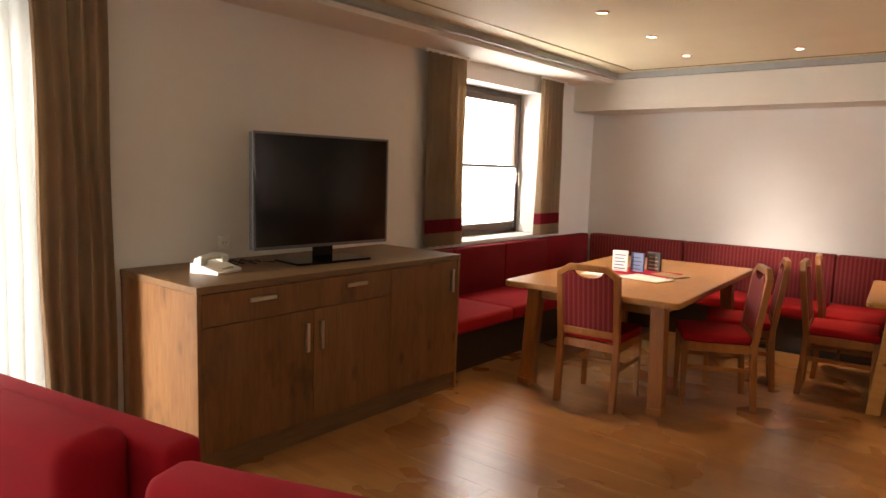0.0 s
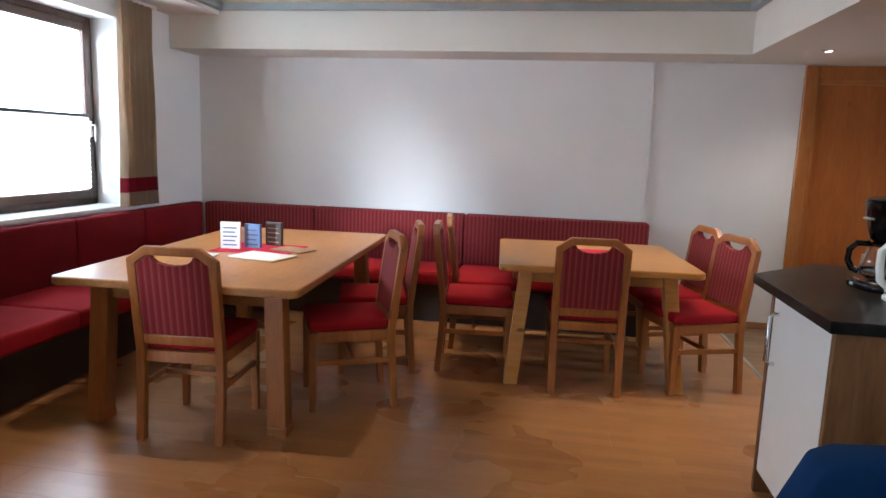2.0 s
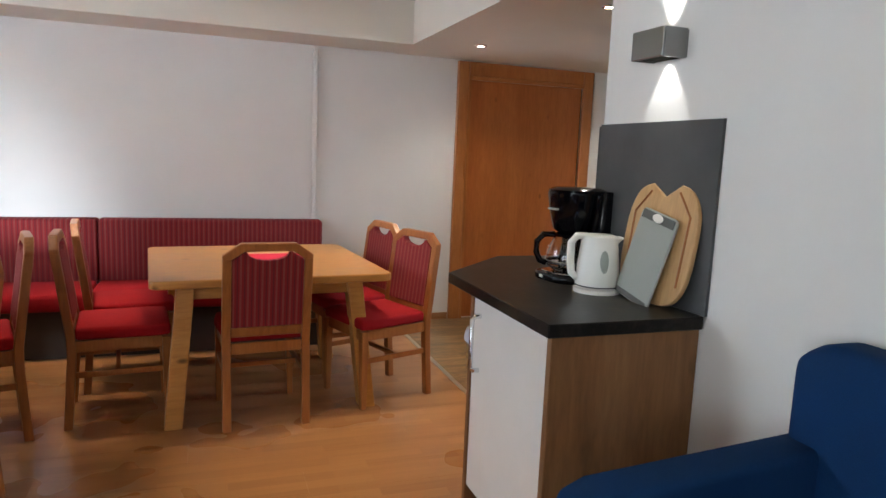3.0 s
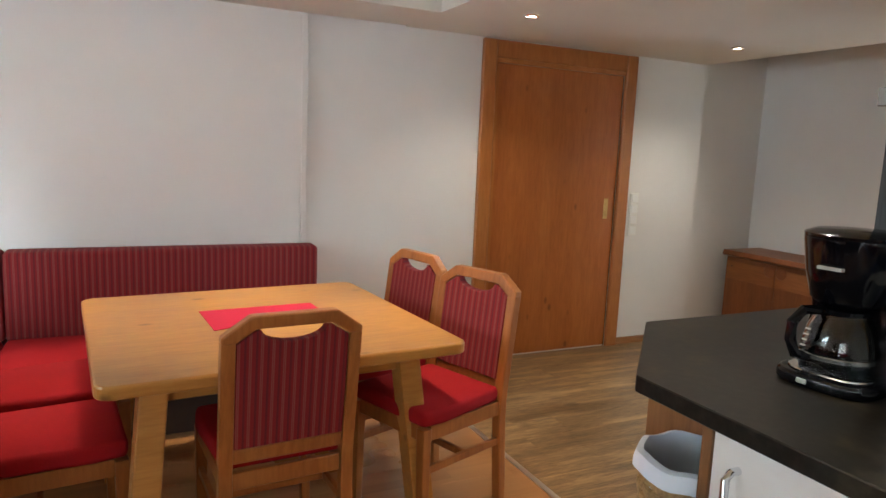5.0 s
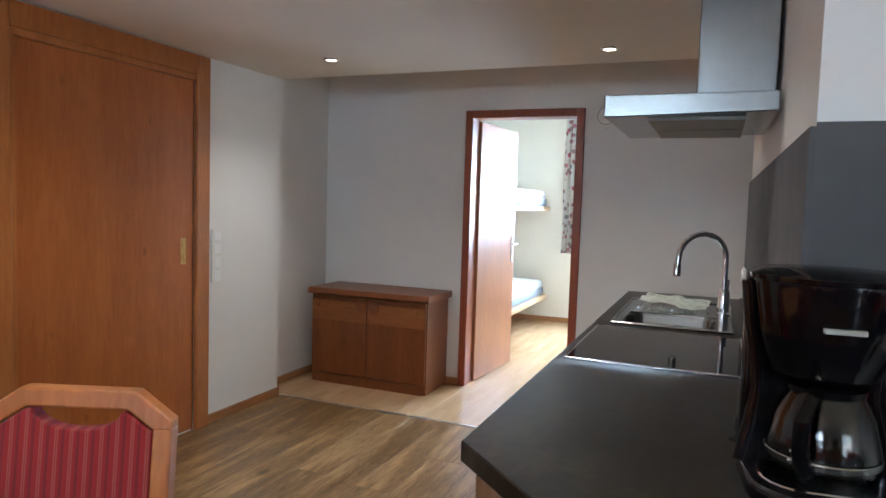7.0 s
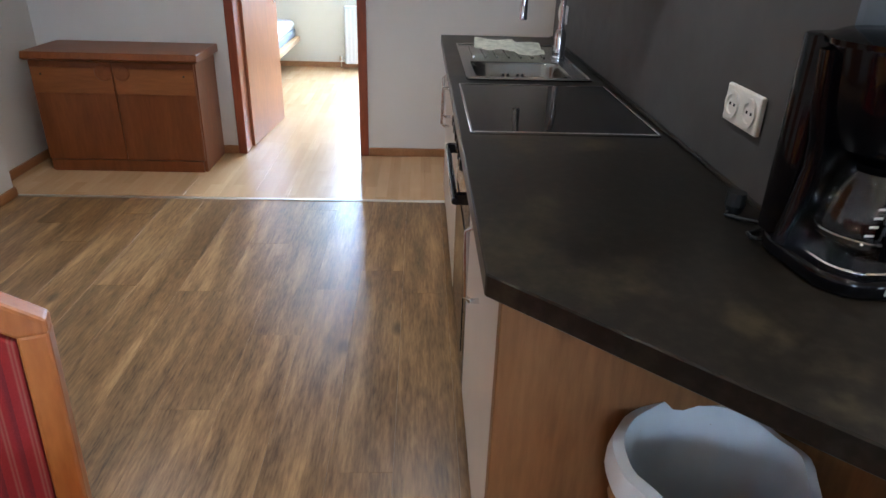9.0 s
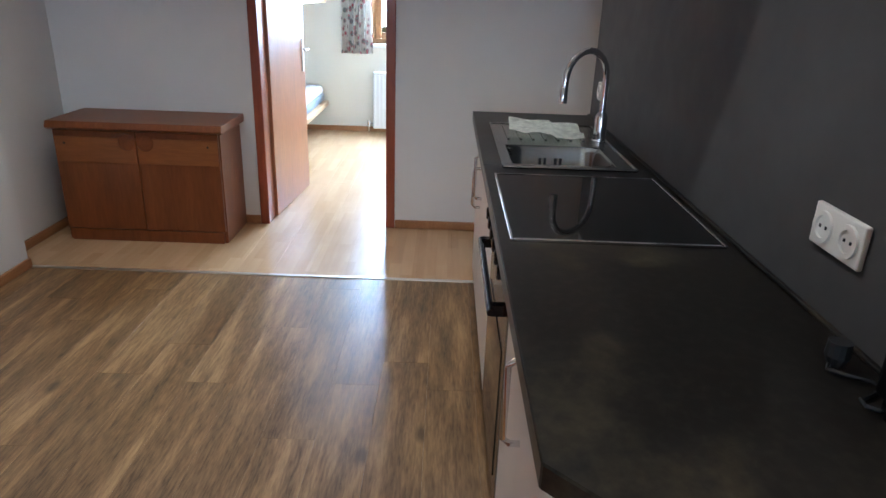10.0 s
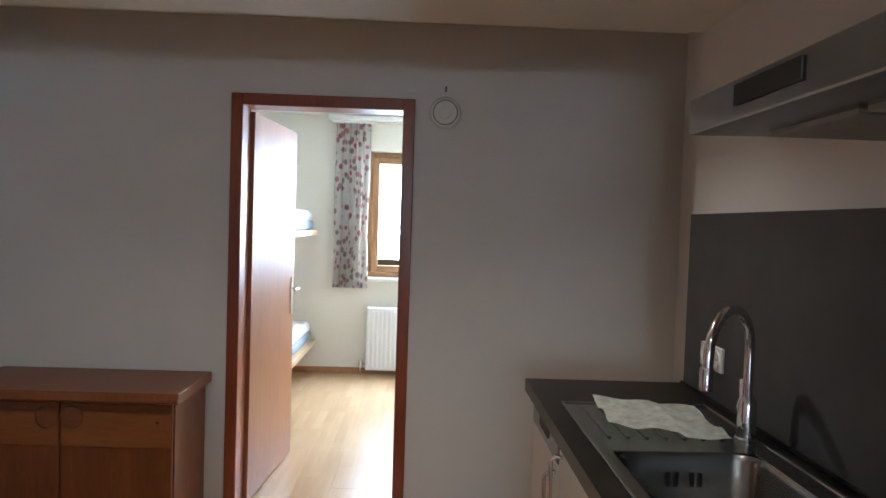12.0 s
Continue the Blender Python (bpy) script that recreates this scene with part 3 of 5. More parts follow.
def dining_chair(m):
    ch = thing("dining_chair", m, "honey wood dining chair, red seat and striped backrest", "chair", "chairs round the tables")
    H, w = 0.95, 0.215
    zs = [0, 0.12, 0.24, 0.35, 0.45, 0.55, 0.65, 0.75, 0.872]
    for s in (-1, 1):
        pts = [(lean(z) - 0.02, z) for z in zs] + [(lean(z) + 0.02, z) for z in reversed(zs)]
        xs = sorted((s * w, s * (w - 0.042)))
        part("leg", side_profile(bmesh.new(), pts, *xs), CHAIRWOOD, ch)
    for s in (-1, 1):
        part("leg", taper((s * 0.195, 0.225, 0), (s * 0.19, 0.225, 0.435), 0.016, 0.016, 0.021, 0.021), CHAIRWOOD, ch)
    def back_bm(outline, t0, t1, bev=0.006):
        bm = prism(outline, "y", t0, t1, bev=bev, seg=2)
        for v in bm.verts:
            v.co.y += lean(v.co.z)
        return bm
    top = [(-w, 0.868), (-w, 0.890), (-0.13, H), (0.13, H), (w, 0.890), (w, 0.868), (w - 0.042, 0.868), (0.115, 0.9081), (-0.115, 0.9081), (-w + 0.042, 0.868)]
    part("top_rail", back_bm(top, -0.02, 0.02), CHAIRWOOD, ch, "chamfered wooden top rail")
    part("lower_rail", back_bm([(-w + 0.042, 0.475), (w - 0.042, 0.475), (w - 0.042, 0.525), (-w + 0.042, 0.525)], -0.014, 0.014), CHAIRWOOD, ch)
    pad = [(-w + 0.043, 0.526), (w - 0.043, 0.526), (w - 0.043, 0.865), (0.112, 0.906)]
    pad += [(0.10 * math.cos(a), 0.904 - 0.042 * math.sin(a)) for a in [i * math.pi / 10 for i in range(0, 11)]]
    pad += [(-0.112, 0.906), (-w + 0.043, 0.865)]
    part("backrest", back_bm(pad, -0.017, 0.022, 0.004), STRIPE_X, ch, "striped red cloth backrest")
    seat = prism([(-0.20, -0.185), (0.20, -0.185), (0.222, 0.15), (0.205, 0.245), (-0.205, 0.245), (-0.222, 0.15)], "z", 0.442, 0.50, bev=0.018, seg=3)
    for v in seat.verts:
        if v.co.z > 0.48:
            v.co.z += 0.012 * max(0, 1 - (v.co.x / 0.22) ** 2)
    part("seat", seat, RED, ch, "red padded seat", smooth=True)
    part("seat_rail", B(-0.175, 0.175, 0.217, 0.237, 0.385, 0.442, bev=0.003), CHAIRWOOD, ch)
    part("seat_rail", B(-0.173, 0.173, -0.205, -0.185, 0.385, 0.442, bev=0.003), CHAIRWOOD, ch)
    for s in (-1, 1):
        part("seat_rail", taper((s * 0.195, 0.0, 0.385), (s * 0.195, 0.0, 0.442), 0.010, 0.205, 0.010, 0.205, 0.002), CHAIRWOOD, ch)
        part("stretcher", taper((s * 0.195, 0.0, 0.255), (s * 0.195, 0.0, 0.285), 0.009, 0.215, 0.009, 0.215, 0.003), CHAIRWOOD, ch)
    part("stretcher", B(-0.185, 0.185, -0.012, 0.010, 0.257, 0.283, bev=0.003), CHAIRWOOD, ch)
    return ch


CHAIRS = [(-1.02, 3.13, 4), (0.905, 4.27, 4), (-0.42, 3.68, 116), (-0.42, 4.28, 106), (0.20, 4.46, -84), (0.20, 4.97, -82), (1.585, 4.43, 110), (1.50, 4.95, 103)]
first = dining_chair(pose(CHAIRS[0][0], CHAIRS[0][1], 0, 0, 0, CHAIRS[0][2]))
for x, y, r in CHAIRS[1:]:
    copy_thing(first, pose(x, y, 0, 0, 0, r))


# ---- tables ----
def round_rect(x0, x1, y0, y1, r, n=5):
    pts = []
    for cx, cy, a0 in ((x1 - r, y1 - r, 0), (x0 + r, y1 - r, 90), (x0 + r, y0 + r, 180), (x1 - r, y0 + r, 270)):
        pts += [(cx + r * math.cos(radians(a0 + 90 * i / n)), cy + r * math.sin(radians(a0 + 90 * i / n))) for i in range(n + 1)]
    return pts


def dining_table(name, m, w, d, h, mat, label, splay, legw, foot):
    tb = thing(name, m, label, "table")
    part("tabletop", prism(round_rect(-w / 2, w / 2, -d / 2, d / 2, 0.05), "z", h - 0.042, h, bev=0.008, seg=2), mat, tb, "knotty wooden top with rounded corners")
    for sx in (-1, 1):
        for sy in (-1, 1):
            tx, ty = sx * (w / 2 - 0.17), sy * (d / 2 - 0.19)
            bx, by = tx + sx * splay, ty + sy * splay
            leg = taper((bx, by, 0), (tx, ty, h - 0.042), legw * 0.5, legw * 0.5, legw * 0.5, legw * 0.5, 0.006)
            if foot:
                leg = merge(leg, taper((bx, by, 0.0), (bx, by, 0.05), legw * 0.56, legw * 0.56, legw * 0.56, legw * 0.56, 0.008))
            part("leg", leg, CHAIRWOOD if foot else mat, tb)
    for sy in (-1, 1):
        part("apron", B(-w / 2 + 0.2, w / 2 - 0.2, sy * (d / 2 - 0.19) - 0.012, sy * (d / 2 - 0.19) + 0.012, h - 0.13, h - 0.042, bev=0.003), mat, tb)
    for sx in (-1, 1):
        part("apron", B(sx * (w / 2 - 0.17) - 0.012, sx * (w / 2 - 0.17) + 0.012, -d / 2 + 0.23, d / 2 - 0.23, h - 0.13, h - 0.042, bev=0.003), mat, tb)
    return tb


dining_table("dining_table", pose(-1.115, 3.98, 0, 0, 0, 3), 1.23, 2.1, 0.765, TABLEWOOD, "large honey wood dining table in the bench corner", 0.03, 0.095, True)
dining_table("dining_table", pose(0.937, 4.65, 0, 0, 0, 4.5), 1.20, 1.16, 0.765, TABLEWOOD2, "square pale pine table with splayed legs", 0.07, 0.085, False)


# ---- corner bench ----
def cushion(x0, x1, y0, y1, z0, z1, r=0.025):
    return B(x0, x1, y0, y1, z0, z1, bev=r, seg=3)


def corner_bench():
    be = thing("corner_bench", pose(0, 0, 0), "red upholstered corner bench with striped back cushions", "bench")
    ys = [2.63, 3.40, 4.18, 4.95]
    for a, b in zip(ys, ys[1:]):
        part("seat_cushion", cushion(XW + 0.10, -1.89, a + 0.002, b - 0.002, 0.35, 0.46, 0.03), RED, be, "red seat cushion", True)
    for a, b in zip(ys[:-1] + [4.95], ys[1:] + [5.84]):
        part("back_cushion", cushion(XW + 0.004, XW + 0.105, a + 0.002, b - 0.002, 0.42, 0.865, 0.02), DARKRED, be, "dark red back cushion", True)
    xs = [-1.89, -1.45, -0.08, 1.48]
    for a, b in zip([XW + 0.11] + xs[1:-1], xs[1:]):
        part("seat_cushion", cushion(a + 0.002, b - 0.002, 5.33 if a > -1.9 else 4.955, 5.84, 0.33, 0.44, 0.03), RED, be, "", True)
    for a, b in zip([XW + 0.11] + xs[1:-1], xs[1:]):
        part("back_cushion", cushion(a + 0.002, b - 0.002, 5.84, YB - 0.003, 0.42, 0.865, 0.02), STRIPE_X, be, "striped red back cushion", True)
    # added dark blocks: their colour stands for the shade under the open seats
    part("plinth", B(XW + 0.1, -2.06, 2.68, 5.40, 0, 0.34), SHADOWGAP, be, "dark block standing for the shade under the open seat")
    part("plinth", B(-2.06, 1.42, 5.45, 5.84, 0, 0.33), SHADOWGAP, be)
    end = prism([(XW + 0.02, 0), (-2.0, 0), (-1.92, 0.35), (XW + 0.02, 0.35)], "y", 2.64, 2.675, bev=0.004)
    part("end_panel", end, OAK, be, "oak end panel")
    part("end_panel", B(1.43, 1.46, 5.42, 5.84, 0, 0.33, bev=0.004), OAK, be)


corner_bench()


# ---- television cabinet ----
def handle_bar(a, b, out, r=0.007):
    """A bar handle from a to b, standing off along out."""
    a, b, o = Vector(a), Vector(b), Vector(out)
    d = (b - a).normalized() * 0.012
    return tube([a, a + o * 0.6, a + o + d, b + o - d, b + o * 0.6, b], r)


def flat_handle(x, y, z, ly, lz):
    return merge(B(x, x + 0.022, y - ly / 2, y + ly / 2, z - lz / 2, z + lz / 2, bev=0.004, seg=2))


def tv_cabinet():
    c = thing("low_cabinet", pose(0, 0, 0), "knotty oak low cabinet with drawers and doors", "cabinet")
    x0, x1, y0, y1, z1 = XW + 0.012, -1.85, 0.64, 2.62, 0.95
    part("top", B(x0, x1 + 0.004, y0 - 0.004, y1 + 0.004, z1 - 0.035, z1, bev=0.003), OAKTOP, c, "flat oak top")
    part("side_panel", B(x0, x1, y0, y0 + 0.024, 0, z1 - 0.035, bev=0.002), OAK, c)
    part("side_panel", B(x0, x1, y1 - 0.024, y1, 0, z1 - 0.035, bev=0.002), OAK, c)
    part("body", B(x0, x1 - 0.024, y0 + 0.024, y1 - 0.024, 0.12, z1 - 0.035), OAK, c)
    part("plinth", B(x0, x1 - 0.028, y0 + 0.024, y1 - 0.024, 0, 0.12), OAKTOP, c)
    xs = (x1 - 0.022, x1 - 0.003)
    ds = 1.94
    dr = part("drawer", B(*xs, y0 + 0.027, ds - 0.0015, 0.752, z1 - 0.04, bev=0.0015), OAK, c)
    for y in (1.0, 1.645):
        part("handle", flat_handle(xs[1], y, 0.855, 0.16, 0.022), NICKEL, dr, "flat satin metal handle")
    mid = 1.335
    for a, b, hy in ((y0 + 0.027, mid - 0.0015, mid - 0.05), (mid + 0.0015, ds - 0.0015, mid + 0.05)):
        do = part("door", B(*xs, a, b, 0.125, 0.749, bev=0.0015), OAK, c)
        part("handle", flat_handle(xs[1], hy, 0.60, 0.022, 0.16), NICKEL, do)
    do = part("door", B(*xs, ds + 0.0015, y1 - 0.027, 0.125, z1 - 0.04, bev=0.0015), OAK, c)
    part("handle", flat_handle(xs[1], y1 - 0.085, 0.775, 0.022, 0.16), NICKEL, do)


tv_cabinet()


def television():
    tv = thing("television", pose(-2.19, 1.69, 0.95, 0, 0, -5) @ Matrix.Diagonal((1, 1.12, 1.045, 1)), "black flat television on a glossy stand", "television")
    part("body", B(-0.035, 0.012, -0.435, 0.435, 0.09, 0.725, bev=0.006, seg=2), RUBBER, tv)
    part("bezel", merge(B(0.012, 0.018, -0.435, 0.435, 0.715, 0.727), B(0.012, 0.018, -0.435, 0.435, 0.088, 0.105), B(0.012, 0.018, -0.437, -0.425, 0.1, 0.72), B(0.012, 0.018, 0.425, 0.437, 0.1, 0.72)), BEZEL, tv, "thin dark grey bezel")
    part("screen", B(0.011, 0.0155, -0.425, 0.425, 0.105, 0.715), SCREEN, tv, "dark screen")
    part("neck", B(-0.03, 0.0, -0.06, 0.06, 0.012, 0.11, bev=0.004), BLACK, tv)
    part("base", B(-0.13, 0.13, -0.24, 0.24, 0.0, 0.014, bev=0.006, seg=2), BLACK, tv, "glossy black base")


television()


def telephone():
    p = thing("telephone", pose(-2.20, 0.96, 0.95, 0, 0, 20), "cream desk telephone on the low cabinet", "telephone")
    part("base", prism([(-0.09, 0), (0.09, 0), (0.09, 0.018), (-0.05, 0.055), (-0.09, 0.055)], "y", -0.10, 0.10, bev=0.006, seg=2), PLASTIC, p)
    part("handset", merge(tube([(-0.03, -0.09, 0.075), (-0.03, 0.0, 0.085), (-0.03, 0.09, 0.075)], 0.018), B(-0.055, -0.005, -0.115, -0.06, 0.042, 0.085, bev=0.01, seg=2), B(-0.055, -0.005, 0.06, 0.115, 0.042, 0.085, bev=0.01, seg=2)), PLASTIC, p, "", True)
    part("keypad", B(0.0, 0.07, -0.05, 0.05, 0.022, 0.03), GREYBOARD, p)


telephone()
part_cable = tube([(-2.42, 1.10 + 0.02 * i, 0.958 + 0.012 * math.sin(i * 1.7)) if i % 3 else (-2.32 + 0.05 * math.sin(i), 1.10 + 0.02 * i, 0.956) for i in range(16)], 0.005, 6)
tagged(part("cable", part_cable, RUBBER), label="loose black cable lying on the low cabinet", category="cable")


def wall_socket(m, n, label, group="wall sockets"):
    s = thing("wall_socket", m, label, "socket", group)
    part("plate", B(-0.04 * n, 0.04 * n, -0.012, 0, -0.04, 0.04, bev=0.004, seg=2), PLASTIC, s)
    for i in range(n):
        cx = (i - (n - 1) / 2) * 0.08
        b = lathe([(0.030, 0.0), (0.030, 0.005), (0.021, 0.005), (0.020, 0.001)], 20)
        b.transform(Matrix.Translation((cx, -0.012, 0)) @ Matrix.Rotation(radians(90), 4, "X"))
        part("insert", b, PLASTIC, s, "", True)
        part("hole", merge(B(cx - 0.012, cx - 0.007, -0.0145, -0.012, -0.003, 0.003), B(cx + 0.007, cx + 0.012, -0.0145, -0.012, -0.003, 0.003)), RUBBER, s)
    return s


wall_socket(pose(XW, 1.27, 1.05, 0, 0, 90), 1, "white wall socket above the low cabinet")


# ---- curtains ----
def curtain_sheet(y0, y1, z0, z1, folds, amp, seed, gather=0.0):
    """Hanging cloth with folds; x is the depth, 0 at the middle of the folds."""
    rnd = random.Random(seed)
    ph = [rnd.uniform(0, 6.28) for _ in range(4)]
    bm = bmesh.new()
    nu, nv = folds * 10, 14
    rows = []
    for j in range(nv + 1):
        v = j / nv
        row = []
        for i in range(nu + 1):
            u = i / nu
            g = 1 - gather * math.sin(v * math.pi * 0.5)
            yy = y0 + (y1 - y0) * (0.5 + (u - 0.5) * g) + 0.006 * math.sin(9 * v + ph[2] + 5 * u)
            a = u * folds * 2 * math.pi + 0.5 * math.sin(u * 7 + ph[0]) + 0.25 * math.sin(v * 3 + ph[1])
            xx = amp * (0.55 + 0.45 * (1 - v)) * (math.sin(a) + 0.25 * math.sin(2 * a + ph[3]))
            row.append(bm.verts.new((xx, yy, z0 + (z1 - z0) * v)))
        rows.append(row)
    for a, b in zip(rows, rows[1:]):
        for i in range(nu):
            bm.faces.new((a[i], a[i + 1], b[i + 1], b[i]))
    bmesh.ops.solidify(bm, geom=bm.faces, thickness=0.003)
    return bm


def curtain(name, x, y0, y1, z0, z1, folds, amp, seed, mat, label, band=False):
    c = thing(name, pose(x, 0, 0), label, "curtain")
    sheet = curtain_sheet(y0, y1, z0, z1, folds, amp, seed)
    ob = part("cloth", sheet, mat, c, "", True)
    if band:
        ob.data.materials.append(BAND)
        for p in ob.data.polygons:
            if z0 + 0.11 < p.center.z < z0 + 0.22:
                p.material_index = 1
    part("rail", B(-0.012, 0.012, y0 - 0.03, y1 + 0.03, z1, z1 + 0.02), PLASTIC, c)
    return c


curtain("curtain", XW + 0.075, 3.03, 3.52, 0.90, 2.44, 6, 0.034, 3, CURTAIN, "taupe window curtain with a red band", True)
curtain("curtain", XW + 0.075, 4.73, 5.18, 0.90, 2.44, 6, 0.034, 5, CURTAIN, "taupe window curtain with a red band", True)
curtain("curtain", XW + 0.09, 0.22, 0.57, 0.03, 2.44, 5, 0.04, 8, CURTAIN, "long taupe curtain beside the balcony door")
curtain("sheer_curtain", XW + 0.04, 0.0, 0.29, 0.03, 2.44, 4, 0.018, 9, SHEERCLOTH, "white sheer curtain before the balcony door")


# ---- armchairs and sofa ----
def red_sofa():
    s = thing("sofa", pose(-1.16, -0.30, 0, 0, 0, 10) @ Matrix.Diagonal((1.03, 1, 1.0, 1)), "red upholstered sofa with thick rounded cushions", "sofa")
    part("base", B(-0.85, 0.5, -0.85, 0.05, 0.10, 0.40, bev=0.02, seg=2), REDSOFA, s, "", True)
    part("backrest", B(-0.85, 0.5, 0.08, 0.20, 0.10, 0.775, bev=0.03, seg=3), REDSOFA, s, "", True)
    part("back_cushion", B(-0.85, 0.36, -0.12, 0.09, 0.40, 0.81, bev=0.06, seg=4), REDSOFA, s, "plump red back cushion", True)
    part("seat_cushion", B(-0.85, 0.36, -0.85, -0.10, 0.40, 0.52, bev=0.04, seg=3), REDSOFA, s, "", True)
    for x in (-0.75, 0.42):
        for y in (-0.78, 0.1):
            part("leg", lathe([(0.02, 0), (0.026, 0.1)], 12, x, y), RUBBER, s)


def red_armchair():
    s = thing("armchair", pose(-0.20, -0.19, 0, 0, 0, 20) @ Matrix.Diagonal((1.06, 1, 1.06, 1)), "red upholstered armchair seen from behind", "armchair")
    part("base", B(-0.32, 0.42, -0.75, 0.05, 0.10, 0.40, bev=0.02, seg=2), REDSOFA, s, "", True)
    part("backrest", B(-0.33, 0.43, 0.03, 0.19, 0.12, 0.745, bev=0.045, seg=4), REDSOFA, s, "", True)
    part("seat_cushion", B(-0.32, 0.42, -0.75, 0.03, 0.40, 0.48, bev=0.03, seg=3), REDSOFA, s, "", True)
    for x in (-0.27, 0.37):
        for y in (-0.7, 0.12):
            part("leg", lathe([(0.02, 0), (0.026, 0.12)], 12, x, y), RUBBER, s)


red_sofa()
red_armchair()


def blue_armchair():
    s = thing("armchair", pose(1.735, 1.51, 0) @ Matrix.Diagonal((1, 1, 1.14, 1)), "dark blue upholstered armchair beside the kitchen counter", "armchair")
    part("base", B(-0.42, 0.38, -0.36, 0.34, 0.10, 0.34, bev=0.02, seg=2), BLUE, s, "", True)
    part("seat_cushion", B(-0.44, 0.22, -0.34, 0.32, 0.34, 0.46, bev=0.03, seg=3), BLUE, s, "", True)
    for y0, y1 in ((-0.47, -0.35), (0.33, 0.45)):
        part("armrest", prism([(-0.44, 0.12), (0.40, 0.12), (0.40, 0.66), (-0.30, 0.62), (-0.36, 0.60), (-0.44, 0.44)], "y", y0, y1, bev=0.02, seg=3), BLUE, s, "sloping blue armrest", True)
    part("backrest", prism([(-0.34, 0.12), (0.44, 0.12), (0.44, 0.83), (0.36, 0.88), (-0.26, 0.88), (-0.34, 0.83)], "x", 0.27, 0.40, bev=0.03, seg=3), BLUE, s, "", True)
    for x in (-0.36, 0.34):
        for y in (-0.38, 0.36):
            part("leg", lathe([(0.016, 0), (0.024, 0.12)], 12, x, y), RUBBER, s)


blue_armchair()


# ---- kitchen ----
ZC = 0.926
wt = thing("worktop", pose(0, 0, 0), "dark brown stone-look kitchen worktop with an angled corner", "worktop")
# the top is built round the sink's bowl
SX0, SX1, SY0, SY1 = 3.52, 3.83, 3.215, 3.57
YF = 3.67
part("slab", prism([(1.975, YF), (1.577, 3.265), (1.577, 2.405), (XP - 0.012, 2.405), (XP - 0.012, YK + 0.012), (SX0, YK + 0.012), (SX0, YF)], "z", ZC - 0.042, ZC, bev=0.003), WORKTOP, wt)
part("slab", B(SX1, XK, YK + 0.012, YF, ZC - 0.042, ZC), WORKTOP, wt)
part("slab", B(SX0, SX1, SY1, YF, ZC - 0.042, ZC), WORKTOP, wt)
part("slab", B(SX0, SX1, YK + 0.012, SY0, ZC - 0.042, ZC), WORKTOP, wt)
part("upstand", B(XP + 0.05, XK, YK + 0.0125, YK + 0.024, ZC, ZC + 0.008, bev=0.002), WORKTOP, wt, "narrow wall trim")
sp = thing("splashback", pose(0, 0, 0), "grey splash panels on the wall above the worktop", "splashback")
part("panel", B(XP - 0.012, XK, YK, YK + 0.011, ZC, 1.54), SLATE, sp)
part("panel", B(XP - 0.011, XP, 2.405, YK, ZC, 1.548), SLATE, sp)


def base_unit(name, x0, x1, label, handle_side=1, top=0.813):
    u = thing(name, pose(0, 0, 0), label, "cabinet", "kitchen base units")
    part("body", B(x0, x1, YK + 0.02, YF - 0.055, 0.10, top), WHITE, u)
    if top < 0.8:
        part("front_rail", B(x0, x1, YF - 0.095, YF - 0.055, top, ZC - 0.043), WHITE, u)
    d = part("door", B(x0 + 0.0015, x1 - 0.0015, YF - 0.055, YF - 0.037, 0.105, ZC - 0.046, bev=0.0015), WHITE, u)
    hx = x1 - 0.05 if handle_side > 0 else x0 + 0.05
    part("handle", handle_bar((hx, YF - 0.037, 0.63), (hx, YF - 0.037, 0.82), (0, 0.035, 0)), CHROME, d, "chrome bow handle", True)
    part("plinth", B(x0, x1, YK + 0.05, YF - 0.105, 0, 0.10), SHADOWGAP, u)
    return u


base_unit("base_unit", 2.02, 2.45, "white kitchen base unit with chrome handle")
base_unit("base_unit", 3.362, 4.145, "white kitchen sink unit with chrome handle", 1, 0.62)
ep = tagged(part("end_panel", B(1.985, 2.019, YK + 0.03, YF - 0.03, 0, ZC - 0.043, bev=0.002), OAK), label="knotty oak end panel of the kitchen run", category="panel")


def oven():
    o = thing("oven", pose(0, 0, 0), "built-in oven with steel trim and dark glass", "oven")
    x0, x1 = 2.452, 3.36
    part("filler", B(x0, 2.752, YK + 0.02, YF - 0.038, 0.10, ZC - 0.043, bev=0.0015), WHITE, o)
    part("body", B(2.754, 3.358, YK + 0.02, YF - 0.055, 0.10, ZC - 0.043), STEEL, o)
    part("control_panel", B(2.756, 3.356, YF - 0.055, YF - 0.035, 0.77, ZC - 0.046, bev=0.002), BLACK, o)
    for i in range(6):
        k = lathe([(0.021, 0), (0.020, 0.026), (0.016, 0.030)], 16)
        k.transform(Matrix.Translation((2.82 + i * 0.094, YF - 0.035, 0.825)) @ Matrix.Rotation(radians(-90), 4, "X"))
        part("knob", k, BLACK, o, "", True)
    dr = part("door", B(2.756, 3.356, YF - 0.055, YF - 0.034, 0.12, 0.764, bev=0.002), STEEL, o)
    part("glass", B(2.82, 3.29, YF - 0.034, YF - 0.031, 0.20, 0.60), CERAN, dr, "dark oven glass")
    part("handle", merge(tube([(2.79, YF + 0.005, 0.725), (3.32, YF + 0.005, 0.725)], 0.010), B(2.80, 2.825, YF - 0.034, YF + 0.005, 0.71, 0.74), B(3.285, 3.31, YF - 0.034, YF + 0.005, 0.71, 0.74)), BLACK, dr, "dark bar handle", True)
    part("plinth", B(x0, x1, YK + 0.05, YF - 0.105, 0, 0.10), SHADOWGAP, o)


oven()


